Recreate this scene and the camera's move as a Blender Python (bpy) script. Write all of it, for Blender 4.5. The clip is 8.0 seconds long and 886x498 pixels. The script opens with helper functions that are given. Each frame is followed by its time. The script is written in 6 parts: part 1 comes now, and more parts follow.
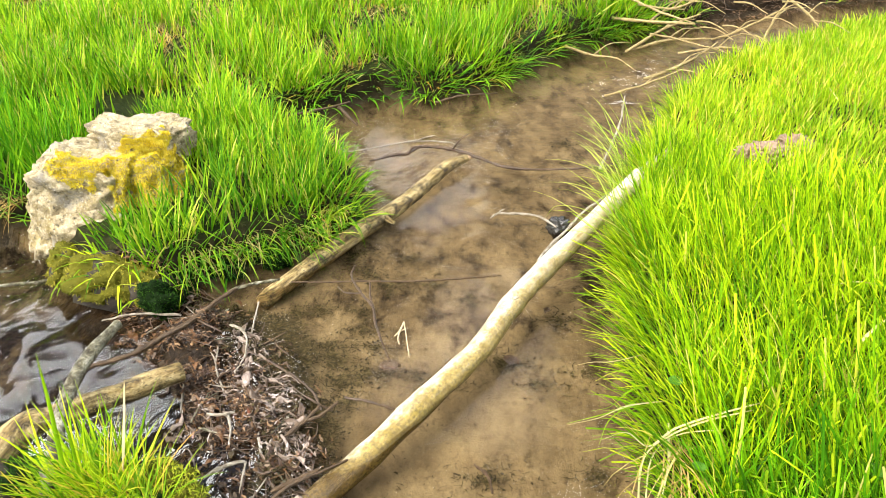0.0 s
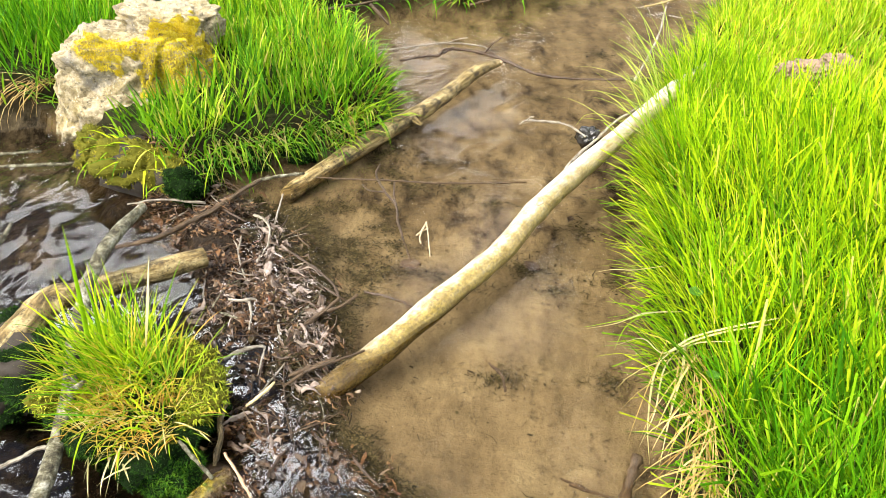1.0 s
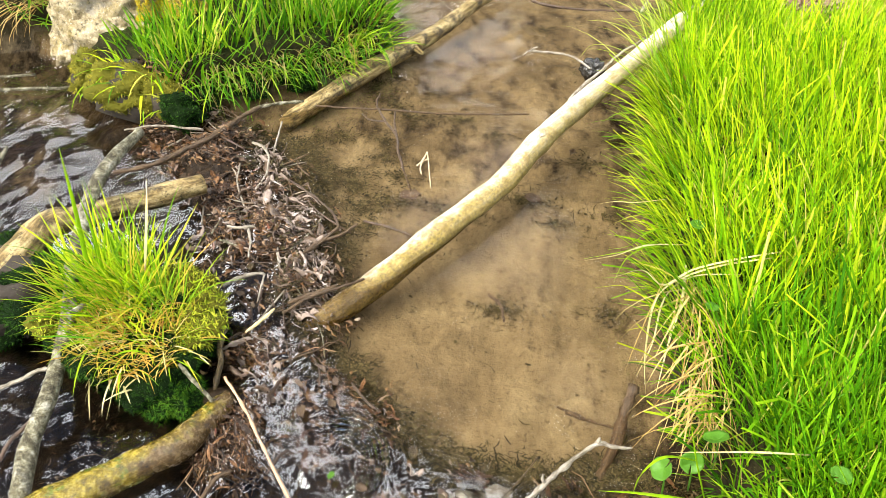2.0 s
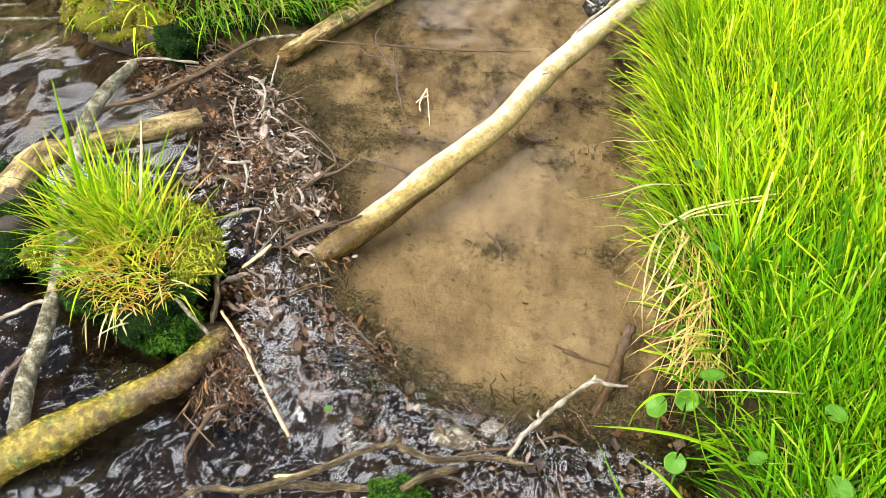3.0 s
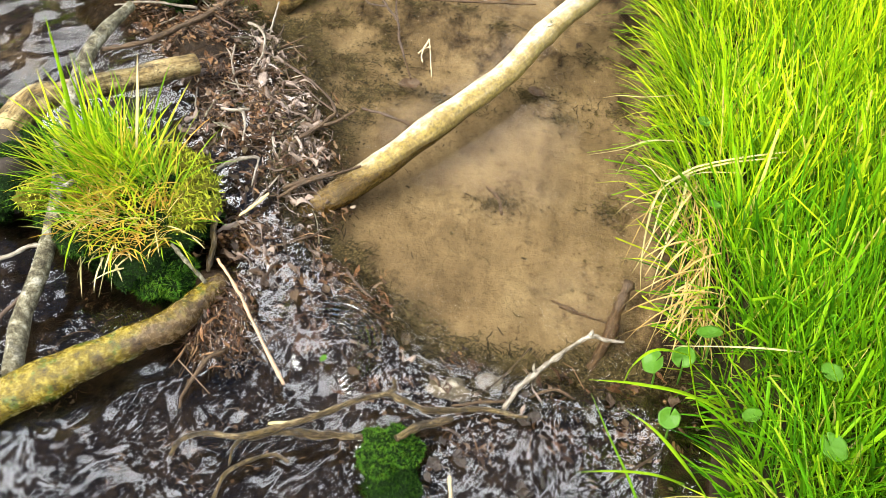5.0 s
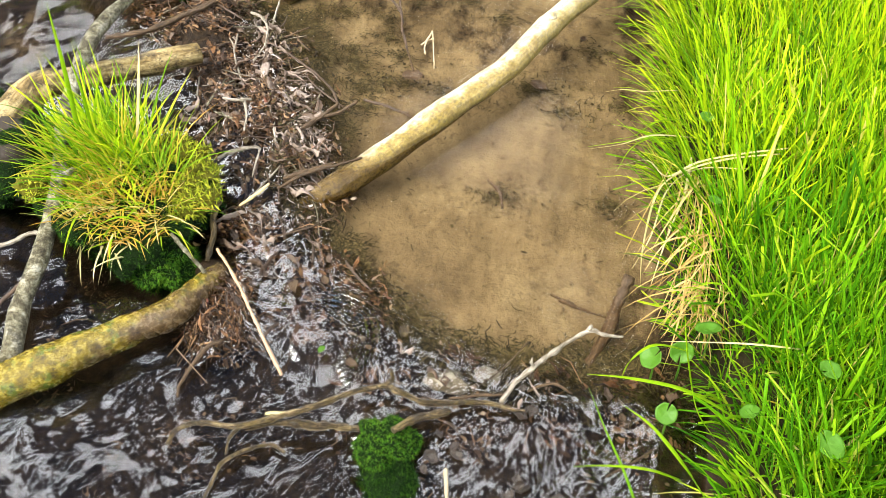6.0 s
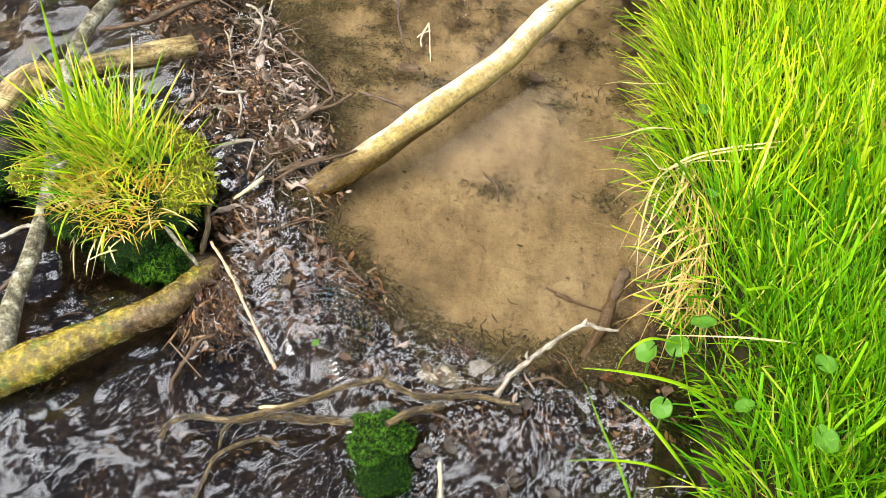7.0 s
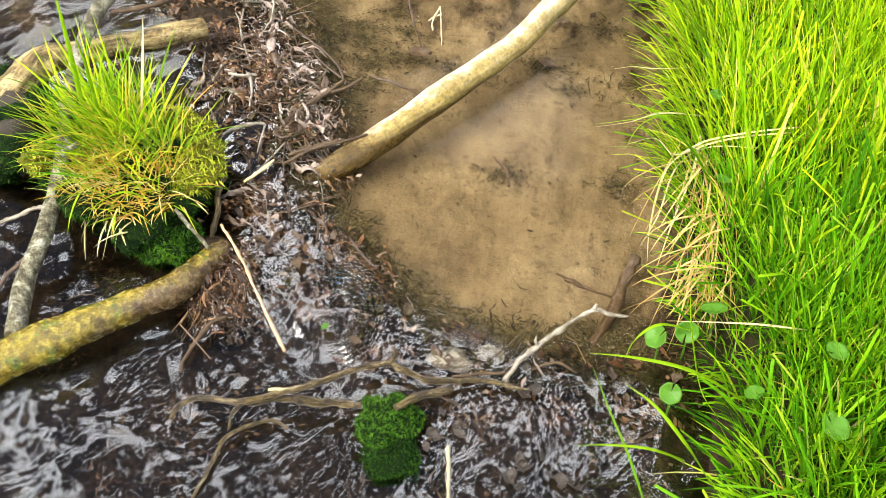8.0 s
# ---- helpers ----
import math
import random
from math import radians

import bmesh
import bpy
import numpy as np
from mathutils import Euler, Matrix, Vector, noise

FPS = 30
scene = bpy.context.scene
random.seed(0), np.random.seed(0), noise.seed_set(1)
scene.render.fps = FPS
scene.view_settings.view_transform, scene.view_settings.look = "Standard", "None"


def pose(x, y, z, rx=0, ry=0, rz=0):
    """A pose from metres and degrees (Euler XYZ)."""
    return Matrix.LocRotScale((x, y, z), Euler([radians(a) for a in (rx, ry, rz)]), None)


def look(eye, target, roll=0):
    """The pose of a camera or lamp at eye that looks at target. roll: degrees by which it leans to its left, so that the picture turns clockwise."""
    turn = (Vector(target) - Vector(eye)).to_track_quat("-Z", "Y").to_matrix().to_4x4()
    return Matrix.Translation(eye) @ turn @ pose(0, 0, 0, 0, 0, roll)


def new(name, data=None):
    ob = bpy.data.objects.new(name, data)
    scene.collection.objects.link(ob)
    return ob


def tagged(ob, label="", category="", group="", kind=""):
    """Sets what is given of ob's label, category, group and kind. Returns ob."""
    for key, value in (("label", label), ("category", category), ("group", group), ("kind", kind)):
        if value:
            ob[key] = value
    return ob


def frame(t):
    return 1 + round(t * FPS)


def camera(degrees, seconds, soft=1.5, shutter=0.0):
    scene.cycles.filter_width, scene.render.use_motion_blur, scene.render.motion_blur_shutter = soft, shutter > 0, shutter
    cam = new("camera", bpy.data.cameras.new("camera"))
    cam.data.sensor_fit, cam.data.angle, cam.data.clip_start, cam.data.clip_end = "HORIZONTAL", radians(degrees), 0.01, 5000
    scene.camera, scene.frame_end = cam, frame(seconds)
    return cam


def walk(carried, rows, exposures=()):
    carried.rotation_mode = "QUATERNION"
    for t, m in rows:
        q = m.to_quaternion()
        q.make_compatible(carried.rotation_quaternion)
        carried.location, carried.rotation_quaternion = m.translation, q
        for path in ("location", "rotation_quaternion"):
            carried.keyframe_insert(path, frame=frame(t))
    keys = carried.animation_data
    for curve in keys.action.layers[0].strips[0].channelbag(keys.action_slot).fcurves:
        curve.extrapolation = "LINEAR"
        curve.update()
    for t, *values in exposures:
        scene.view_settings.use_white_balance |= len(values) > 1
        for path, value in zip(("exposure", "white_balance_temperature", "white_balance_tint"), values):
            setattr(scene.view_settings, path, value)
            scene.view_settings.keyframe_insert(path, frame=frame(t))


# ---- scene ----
cam = camera(57.00, 8.0, soft=0.6)
PATH = [
    (0, (-0.0122, 0.0184, 1.4258), (-0.0117, 1.7162, 0.3687), 0.52),
    (0.5, (-0.0175, 0.0075, 1.4022), (-0.0630, 1.6507, 0.2630), 1.46),
    (1, (-0.0160, 0.0028, 1.3828), (-0.0619, 1.5833, 0.1582), 2.73),
    (1.5, (-0.0198, -0.0005, 1.3706), (-0.0576, 1.5325, 0.0867), 3.47),
    (3, (-0.0220, -0.0029, 1.3364), (-0.0332, 1.3898, -0.0989), 5.10),
    (3.5, (-0.0255, -0.0054, 1.3266), (-0.0305, 1.3595, -0.1353), 5.93),
    (4, (-0.0206, -0.0049, 1.3230), (-0.0239, 1.3425, -0.1550), 6.18),
    (4.5, (-0.0223, -0.0055, 1.3176), (-0.0177, 1.3277, -0.1733), 6.56),
    (6, (-0.0116, -0.0037, 1.3110), (-0.0166, 1.3059, -0.2007), 7.23),
    (6.5, (-0.0072, -0.0016, 1.3094), (-0.0168, 1.3027, -0.2067), 7.09),
    (7, (-0.0009, 0.0019, 1.3053), (-0.0049, 1.2998, -0.2163), 7.28),
    (7.5, (0.0061, 0.0044, 1.3010), (-0.0040, 1.2842, -0.2359), 7.12),
    (8, (0.0002, 0.0000, 1.3000), (-0.0238, 1.2710, -0.2441), 7.00),
]
walk(cam, [(t, look(eye, target, roll)) for t, eye, target, roll in PATH])

# ---- sky and sun ----
SUN_TO = Vector((-0.56, -0.44, 0.70)).normalized()
world = bpy.data.worlds.new("sky")
scene.world = world
world.use_nodes = True
wn, wl = world.node_tree.nodes, world.node_tree.links
sky = wn.new("ShaderNodeTexSky")
sky.sky_type, sky.sun_disc = "NISHITA", False
sky.sun_elevation = math.asin(SUN_TO.z)
sky.sun_rotation = math.atan2(SUN_TO.x, SUN_TO.y)
sky.air_density, sky.dust_density = 1.0, 0.6
# broken white cloud over the blue
wtc = wn.new("ShaderNodeTexCoord")
wcl = wn.new("ShaderNodeTexNoise")
wcl.inputs["Scale"].default_value, wcl.inputs["Detail"].default_value, wcl.inputs["Roughness"].default_value = 5.5, 4, 0.5
wmap = wn.new("ShaderNodeMapping")
wmap.inputs["Location"].default_value = (0.6, 2.3, 5.2)
wl.new(wtc.outputs["Generated"], wmap.inputs["Vector"])
wl.new(wmap.outputs["Vector"], wcl.inputs["Vector"])
wramp = wn.new("ShaderNodeMapRange")
wramp.inputs["From Min"].default_value, wramp.inputs["From Max"].default_value = 0.505, 0.555
# the cloud thins out towards the horizon
wsep = wn.new("ShaderNodeSeparateXYZ")
wl.new(wtc.outputs["Generated"], wsep.inputs[0])
whigh = wn.new("ShaderNodeMapRange")
whigh.inputs["From Min"].default_value, whigh.inputs["From Max"].default_value = 0.30, 0.62
whigh.inputs["To Min"].default_value, whigh.inputs["To Max"].default_value = -0.07, 0.0
wl.new(wsep.outputs[2], whigh.inputs["Value"])
wsum = wn.new("ShaderNodeMath")
wl.new(wcl.outputs["Fac"], wsum.inputs[0])
wl.new(whigh.outputs["Result"], wsum.inputs[1])
wl.new(wsum.outputs[0], wramp.inputs["Value"])
wmix = wn.new("ShaderNodeMix")
wmix.data_type = "RGBA"
wl.new(wramp.outputs["Result"], wmix.inputs["Factor"])
wl.new(sky.outputs["Color"], wmix.inputs[6])
wmix.inputs[7].default_value = (105, 107, 112, 1)
wl.new(wmix.outputs[2], wn["Background"].inputs["Color"])
wn["Background"].inputs["Strength"].default_value = 0.042

sun = new("sun", bpy.data.lights.new("sun", "SUN"))
sun.data.energy, sun.data.angle, sun.data.color = 5.8, radians(38), (1.0, 0.94, 0.82)
sun.matrix_world = look(SUN_TO * 20, (0, 0, 0))
scene.view_settings.exposure = 0.84


# ---- materials ----
class Mat:
    """A small builder of node materials."""

    def __init__(self, name):
        self.m = bpy.data.materials.new(name)
        self.m.use_nodes = True
        self.nt = self.m.node_tree
        self.bsdf = self.nt.nodes["Principled BSDF"]
        self.out = self.nt.nodes["Material Output"]
        self.coord = self.n("ShaderNodeTexCoord").outputs["Object"]
        self.world = self.n("ShaderNodeNewGeometry").outputs["Position"]

    def n(self, kind):
        return self.nt.nodes.new(kind)

    def put(self, socket, value):
        if hasattr(value, "is_linked"):
            self.nt.links.new(value, socket)
        else:
            socket.default_value = value

    def noise(self, scale, detail=4, rough=0.6, vec=None, stretch=None, dist=0.0):
        v = vec or self.world
        if stretch:
            mp = self.n("ShaderNodeMapping")
            self.put(mp.inputs["Vector"], v)
            mp.inputs["Scale"].default_value = stretch
            v = mp.outputs["Vector"]
        t = self.n("ShaderNodeTexNoise")
        self.put(t.inputs["Vector"], v)
        t.inputs["Scale"].default_value, t.inputs["Detail"].default_value = scale, detail
        t.inputs["Roughness"].default_value, t.inputs["Distortion"].default_value = rough, dist
        return t.outputs["Fac"]

    def ramp(self, fac, stops):
        r = self.n("ShaderNodeValToRGB")
        self.put(r.inputs["Fac"], fac)
        els = r.color_ramp.elements
        while len(els) < len(stops):
            els.new(0.5)
        for e, (p, c) in zip(els, stops):
            e.position, e.color = p, (*c, 1) if len(c) == 3 else c
        return r.outputs["Color"]

    def range(self, v, a, b, c=0.0, d=1.0):
        r = self.n("ShaderNodeMapRange")
        self.put(r.inputs["Value"], v)
        for k, x in zip(("From Min", "From Max", "To Min", "To Max"), (a, b, c, d)):
            r.inputs[k].default_value = x
        return r.outputs["Result"]

    def mix(self, fac, a, b, blend="MIX"):
        x = self.n("ShaderNodeMix")
        x.data_type, x.blend_type = "RGBA", blend
        for s, v in ((x.inputs["Factor"], fac), (x.inputs[6], a), (x.inputs[7], b)):
            self.put(s, (*v, 1) if isinstance(v, tuple) and len(v) == 3 else v)
        return x.outputs[2]

    def math(self, op, a, b=0.0):
        x = self.n("ShaderNodeMath")
        x.operation = op
        self.put(x.inputs[0], a)
        self.put(x.inputs[1], b)
        return x.outputs[0]

    def attr(self, name):
        a = self.n("ShaderNodeAttribute")
        a.attribute_name = name
        return a.outputs["Fac"]

    def island(self):
        return self.n("ShaderNodeNewGeometry").outputs["Random Per Island"]

    def bump(self, height, strength=0.4, distance=0.01, normal=None):
        b = self.n("ShaderNodeBump")
        self.put(b.inputs["Height"], height)
        b.inputs["Strength"].default_value, b.inputs["Distance"].default_value = strength, distance
        if normal:
            self.put(b.inputs["Normal"], normal)
        return b.outputs["Normal"]

    def surface(self, color, rough=0.6, normal=None, spec=0.5, coat=0.0):
        self.put(self.bsdf.inputs["Base Color"], (*color, 1) if isinstance(color, tuple) and len(color) == 3 else color)
        self.put(self.bsdf.inputs["Roughness"], rough)
        self.put(self.bsdf.inputs["Specular IOR Level"], spec)
        self.put(self.bsdf.inputs["Coat Weight"], coat)
        if normal:
            self.put(self.bsdf.inputs["Normal"], normal)
        return self.m

    def translucent(self, color, fac):
        t, mx = self.n("ShaderNodeBsdfTranslucent"), self.n("ShaderNodeMixShader")
        self.put(t.inputs["Color"], color)
        mx.inputs[0].default_value = fac
        self.nt.links.new(self.bsdf.outputs[0], mx.inputs[1])
        self.nt.links.new(t.outputs[0], mx.inputs[2])
        self.nt.links.new(mx.outputs[0], self.out.inputs["Surface"])
        return self.m


def grass_material(name, stops, glow=0.34, patch=((0.55, 0.68, 0.5), (1.15, 1.1, 1.0))):
    k = Mat(name)
    c = k.ramp(k.island(), stops)
    c = k.mix(1.0, c, k.ramp(k.noise(2.2, 3), [(0.36, patch[0]), (0.6, patch[1])]), "MULTIPLY")
    along = k.noise(60, 2, stretch=(1, 1, 0.15))
    c = k.mix(0.25, c, k.ramp(along, [(0.3, (0.5, 0.6, 0.4)), (0.7, (1.2, 1.15, 1))]), "MULTIPLY")
    k.surface(c, 0.45, spec=0.12)
    return k.translucent(c, glow)


GRASS = grass_material("grass_green", [(0.0, (0.07, 0.20, 0.008)), (0.25, (0.14, 0.33, 0.01)), (0.55, (0.25, 0.46, 0.012)),
                                       (0.8, (0.37, 0.54, 0.018)), (0.92, (0.48, 0.54, 0.03)), (0.97, (0.58, 0.48, 0.15)), (1.0, (0.62, 0.50, 0.22))])
GRASS_WARM = grass_material("grass_sunny", [(0.0, (0.05, 0.15, 0.004)), (0.2, (0.17, 0.35, 0.006)), (0.5, (0.335, 0.54, 0.008)),
                                            (0.8, (0.51, 0.66, 0.012)), (0.95, (0.60, 0.66, 0.03)), (1.0, (0.68, 0.57, 0.2))], 0.45, ((0.78, 0.84, 0.75), (1.12, 1.08, 1.0)))
GRASS_YELLOW = grass_material("grass_yellow_green", [(0.0, (0.13, 0.30, 0.008)), (0.3, (0.23, 0.41, 0.010)), (0.6, (0.34, 0.50, 0.014)),
                                                     (0.85, (0.48, 0.58, 0.03)), (1.0, (0.64, 0.53, 0.14))], 0.42, ((0.80, 0.84, 0.75), (1.15, 1.06, 0.9)))
# Greener, darker copy of the sunny grass: weaker sunlight put into the colour.
GRASS_NEAR = grass_material("grass_less_sunlit", [(0.0, (0.03, 0.12, 0.004)), (0.25, (0.09, 0.28, 0.006)), (0.55, (0.18, 0.43, 0.008)), (0.82, (0.31, 0.56, 0.012)), (0.96, (0.46, 0.60, 0.03)), (1.0, (0.62, 0.52, 0.18))], 0.42, ((0.8, 0.84, 0.75), (1.1, 1.08, 1.0)))
# Dark short grass: the shade in the gaps between blades is in its colour.
GRASS_SHADE = grass_material("grass_gap_shade", [(0.0, (0.025, 0.09, 0.004)), (0.5, (0.07, 0.20, 0.006)), (0.9, (0.15, 0.33, 0.01)), (1.0, (0.40, 0.30, 0.08))], 0.3)
GRASS_DEEP = grass_material("grass_deep", [(0.0, (0.05, 0.17, 0.008)), (0.4, (0.11, 0.32, 0.01)), (0.75, (0.20, 0.44, 0.012)),
                                           (0.95, (0.36, 0.52, 0.02)), (1.0, (0.52, 0.46, 0.12))])
GRASS_POINT = grass_material("grass_point", [(0.0, (0.04, 0.14, 0.008)), (0.3, (0.11, 0.29, 0.01)), (0.65, (0.23, 0.42, 0.013)), (0.88, (0.38, 0.50, 0.025)), (1.0, (0.55, 0.47, 0.14))], 0.4)
BLADE = grass_material("pale_green_blade", [(0.0, (0.30, 0.42, 0.05)), (1.0, (0.48, 0.52, 0.12))])
STRAW_TAN = grass_material("tan_straw", [(0.0, (0.26, 0.16, 0.05)), (0.5, (0.40, 0.28, 0.11)), (1.0, (0.55, 0.43, 0.22))], 0.2)
GRASS_TUSSOCK = grass_material("grass_tussock", [(0.0, (0.08, 0.19, 0.006)), (0.3, (0.19, 0.36, 0.01)), (0.6, (0.33, 0.46, 0.014)), (0.8, (0.46, 0.46, 0.03)), (0.92, (0.56, 0.42, 0.06)), (1.0, (0.60, 0.36, 0.08))], 0.4)
GRASS_DRY = grass_material("grass_dry", [(0.0, (0.40, 0.20, 0.035)), (0.4, (0.52, 0.33, 0.07)), (0.7, (0.42, 0.34, 0.03)),
                                         (1.0, (0.66, 0.56, 0.30))], 0.25)
STRAW = grass_material("bleached_straw", [(0.0, (0.55, 0.43, 0.23)), (0.5, (0.66, 0.56, 0.34)), (1.0, (0.76, 0.68, 0.48))], 0.25)


def ground_material():
    k = Mat("ground")
    fine, mid, big = k.noise(160, 5, 0.7), k.noise(28, 5, 0.65), k.noise(5, 4, 0.6)
    streak = k.noise(13, 7, 0.75, stretch=(1.0, 0.6, 1), dist=0.15)
    # Soil and thatch near black: shade under the grass is put into their colour.
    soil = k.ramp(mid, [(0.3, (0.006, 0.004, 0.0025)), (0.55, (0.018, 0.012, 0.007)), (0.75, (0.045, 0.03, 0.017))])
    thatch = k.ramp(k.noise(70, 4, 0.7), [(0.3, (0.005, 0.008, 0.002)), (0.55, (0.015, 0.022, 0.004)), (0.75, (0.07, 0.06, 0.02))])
    sand = k.ramp(big, [(0.3, (0.105, 0.080, 0.046)), (0.5, (0.150, 0.116, 0.067)), (0.7, (0.20, 0.160, 0.096))])
    sand = k.mix(0.35, sand, k.ramp(fine, [(0.3, (0.55, 0.5, 0.45)), (0.7, (1.15, 1.12, 1.1))]), "MULTIPLY")
    sand = k.mix(k.math("MULTIPLY", k.range(k.noise(55, 5, 0.75, dist=0.6), 0.55, 0.64), 0.6), sand, (0.05, 0.035, 0.02))
    sand = k.mix(0.5, sand, k.ramp(k.noise(14, 5, 0.7, stretch=(1, 0.5, 1), dist=0.4), [(0.38, (0.5, 0.46, 0.41)), (0.58, (1.22, 1.2, 1.15))]), "MULTIPLY")
    mud = k.ramp(k.noise(45, 6, 0.75), [(0.3, (0.0058, 0.0036, 0.0022)), (0.5, (0.0158, 0.0101, 0.0058)), (0.66, (0.0418, 0.0274, 0.0137)), (0.82, (0.0979, 0.0670, 0.0374))])
    silt = k.math("ADD", k.attr("silt"), k.range(streak, 0.35, 0.68, -0.5, 0.5))
    bed = k.mix(k.range(silt, 0.25, 0.8), sand, mud)
    bed = k.mix(k.attr("debris"), bed, mud)
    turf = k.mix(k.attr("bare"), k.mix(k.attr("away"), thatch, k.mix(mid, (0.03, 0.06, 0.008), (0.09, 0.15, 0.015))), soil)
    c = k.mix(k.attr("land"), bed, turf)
    h = k.math("ADD", k.math("MULTIPLY", fine, 0.4), mid)
    return k.surface(c, k.range(k.attr("land"), 0, 1, 0.35, 0.9), k.bump(h, 0.6, 0.012), spec=0.08)


RING = (-0.222, 0.880, -0.020)


def water_material():
    k = Mat("water")
    nt = k.nt
    turn = k.n("ShaderNodeMapping")
    k.put(turn.inputs["Vector"], k.world)
    turn.inputs["Rotation"].default_value = (0, 0, radians(-58))
    along = turn.outputs["Vector"]
    wob = k.noise(6.5, 2.6, 0.5, vec=along, stretch=(0.8, 1.0, 1), dist=0.35)
    fine = k.noise(34, 2, 0.55, vec=along, stretch=(0.7, 1, 1), dist=0.3)
    rough = k.attr("choppy")
    h = k.math("ADD", k.math("MULTIPLY", wob, 1.0), k.math("MULTIPLY", fine, 0.06))
    apart = k.n("ShaderNodeVectorMath")
    apart.operation = "DISTANCE"
    k.put(apart.inputs[0], k.world)
    apart.inputs[1].default_value = RING
    ring = k.math("SINE", k.math("MULTIPLY", apart.outputs["Value"], 2 * math.pi / 0.0115))
    sector = k.n("ShaderNodeSeparateXYZ")
    k.put(sector.inputs[0], k.world)
    east = k.range(k.math("ADD", sector.outputs[0], k.math("MULTIPLY", sector.outputs[1], 0.6)), RING[0] + 0.6 * RING[1] - 0.01, RING[0] + 0.6 * RING[1] + 0.05)
    ring = k.math("MULTIPLY", ring, east)
    ring = k.math("MULTIPLY", ring, k.math("MULTIPLY", k.range(apart.outputs["Value"], 0.045, 0.065), k.range(apart.outputs["Value"], 0.12, 0.095)))
    h = k.math("ADD", h, k.math("MULTIPLY", ring, 0.11))
    h = k.math("MULTIPLY", h, k.range(rough, 0, 1, 0.03, 1.0))
    nrm = k.bump(h, 1.0, 0.033)
    fres = k.n("ShaderNodeFresnel")
    k.put(fres.inputs["IOR"], k.range(rough, 0.15, 0.85, 1.13, 1.62))
    k.put(fres.inputs["Normal"], nrm)
    clear, gloss, mx = k.n("ShaderNodeBsdfTransparent"), k.n("ShaderNodeBsdfGlossy"), k.n("ShaderNodeMixShader")
    clear.inputs["Color"].default_value = (0.90, 0.86, 0.78, 1)
    gloss.inputs["Roughness"].default_value = 0.08
    gloss.inputs["Color"].default_value = (1, 1, 1, 1)
    k.put(gloss.inputs["Normal"], nrm)
    nt.links.new(fres.outputs[0], mx.inputs[0])
    nt.links.new(clear.outputs[0], mx.inputs[1])
    nt.links.new(gloss.outputs[0], mx.inputs[2])
    nt.links.new(mx.outputs[0], k.out.inputs["Surface"])
    return k.m


def plain_material(name, a, b, scale, rough=0.6, coat=0.0):
    k = Mat(name)
    t = k.noise(scale, 5, 0.65)
    return k.surface(k.mix(t, a, b), rough, k.bump(k.noise(scale * 3, 4), 0.5, 0.005), coat=coat)


def wood_material(name, stops, stain, stain_amount=0.5, rough=0.55, scale=1.0, moss=0.0, coat=0.0, relief=0.5, wet=False, blotch=False):
    k = Mat(name)
    at = k.n("ShaderNodeAttribute")
    at.attribute_name = "grain"
    fibre = at.outputs["Vector"]
    grain = k.noise(26 * scale, 7, 0.72, vec=k.coord, dist=0.3) if blotch else k.noise(60 * scale, 6, 0.7, vec=fibre, dist=0.4)
    crack = k.noise(170 * scale, 5, 0.75, vec=fibre, stretch=(1, 1, 0.35))
    spots = k.noise(120 * scale, 5, 0.75, vec=k.coord)
    big = k.noise(24 * scale, 6, 0.75, vec=k.coord)
    c = k.ramp(grain, stops)
    c = k.mix(0.25 if blotch else 0.5, c, k.ramp(crack, [(0.36, (0.45, 0.42, 0.38)), (0.55, (1.1, 1.1, 1.1))]), "MULTIPLY")
    low = 1.0
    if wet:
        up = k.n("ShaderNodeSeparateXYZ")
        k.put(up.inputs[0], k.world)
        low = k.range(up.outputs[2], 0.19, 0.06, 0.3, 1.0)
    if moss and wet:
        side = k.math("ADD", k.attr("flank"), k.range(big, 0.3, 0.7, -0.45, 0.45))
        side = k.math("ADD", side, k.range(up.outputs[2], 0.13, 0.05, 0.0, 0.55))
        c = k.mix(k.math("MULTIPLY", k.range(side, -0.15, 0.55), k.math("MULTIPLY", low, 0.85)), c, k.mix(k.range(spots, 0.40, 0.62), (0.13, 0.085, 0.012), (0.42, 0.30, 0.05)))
    if moss:
        c = k.mix(k.math("MULTIPLY", k.range(k.noise(26 * scale, 6, 0.75, vec=k.coord), 0.44, 0.62), k.math("MULTIPLY", low, moss)), c, k.mix(k.range(spots, 0.35, 0.65), (0.045, 0.033, 0.005), (0.20, 0.15, 0.015)))
    c = k.mix(k.math("MULTIPLY", k.math("MULTIPLY", k.range(big, 0.48, 0.62), stain_amount), low), c, stain)
    c = k.mix(k.math("MULTIPLY", k.range(spots, 0.57, 0.63), stain_amount * 0.9), c, stain)
    if wet:
        damp = k.range(up.outputs[2], 0.052, 0.034)
        c = k.mix(damp, c, k.mix(1.0, c, (0.27, 0.225, 0.16), "MULTIPLY"))
        rough = k.range(damp, 0, 1, rough, 0.2)
    h = k.math("ADD", k.math("MULTIPLY", spots, 0.35), k.math("ADD", k.math("MULTIPLY", crack, 0.5), grain))
    return k.surface(c, rough, k.bump(h, relief, 0.008), spec=0.25, coat=coat)


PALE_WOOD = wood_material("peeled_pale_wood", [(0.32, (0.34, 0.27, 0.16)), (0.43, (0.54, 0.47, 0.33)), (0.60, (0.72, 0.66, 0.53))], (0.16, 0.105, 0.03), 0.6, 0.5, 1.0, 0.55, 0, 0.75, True)
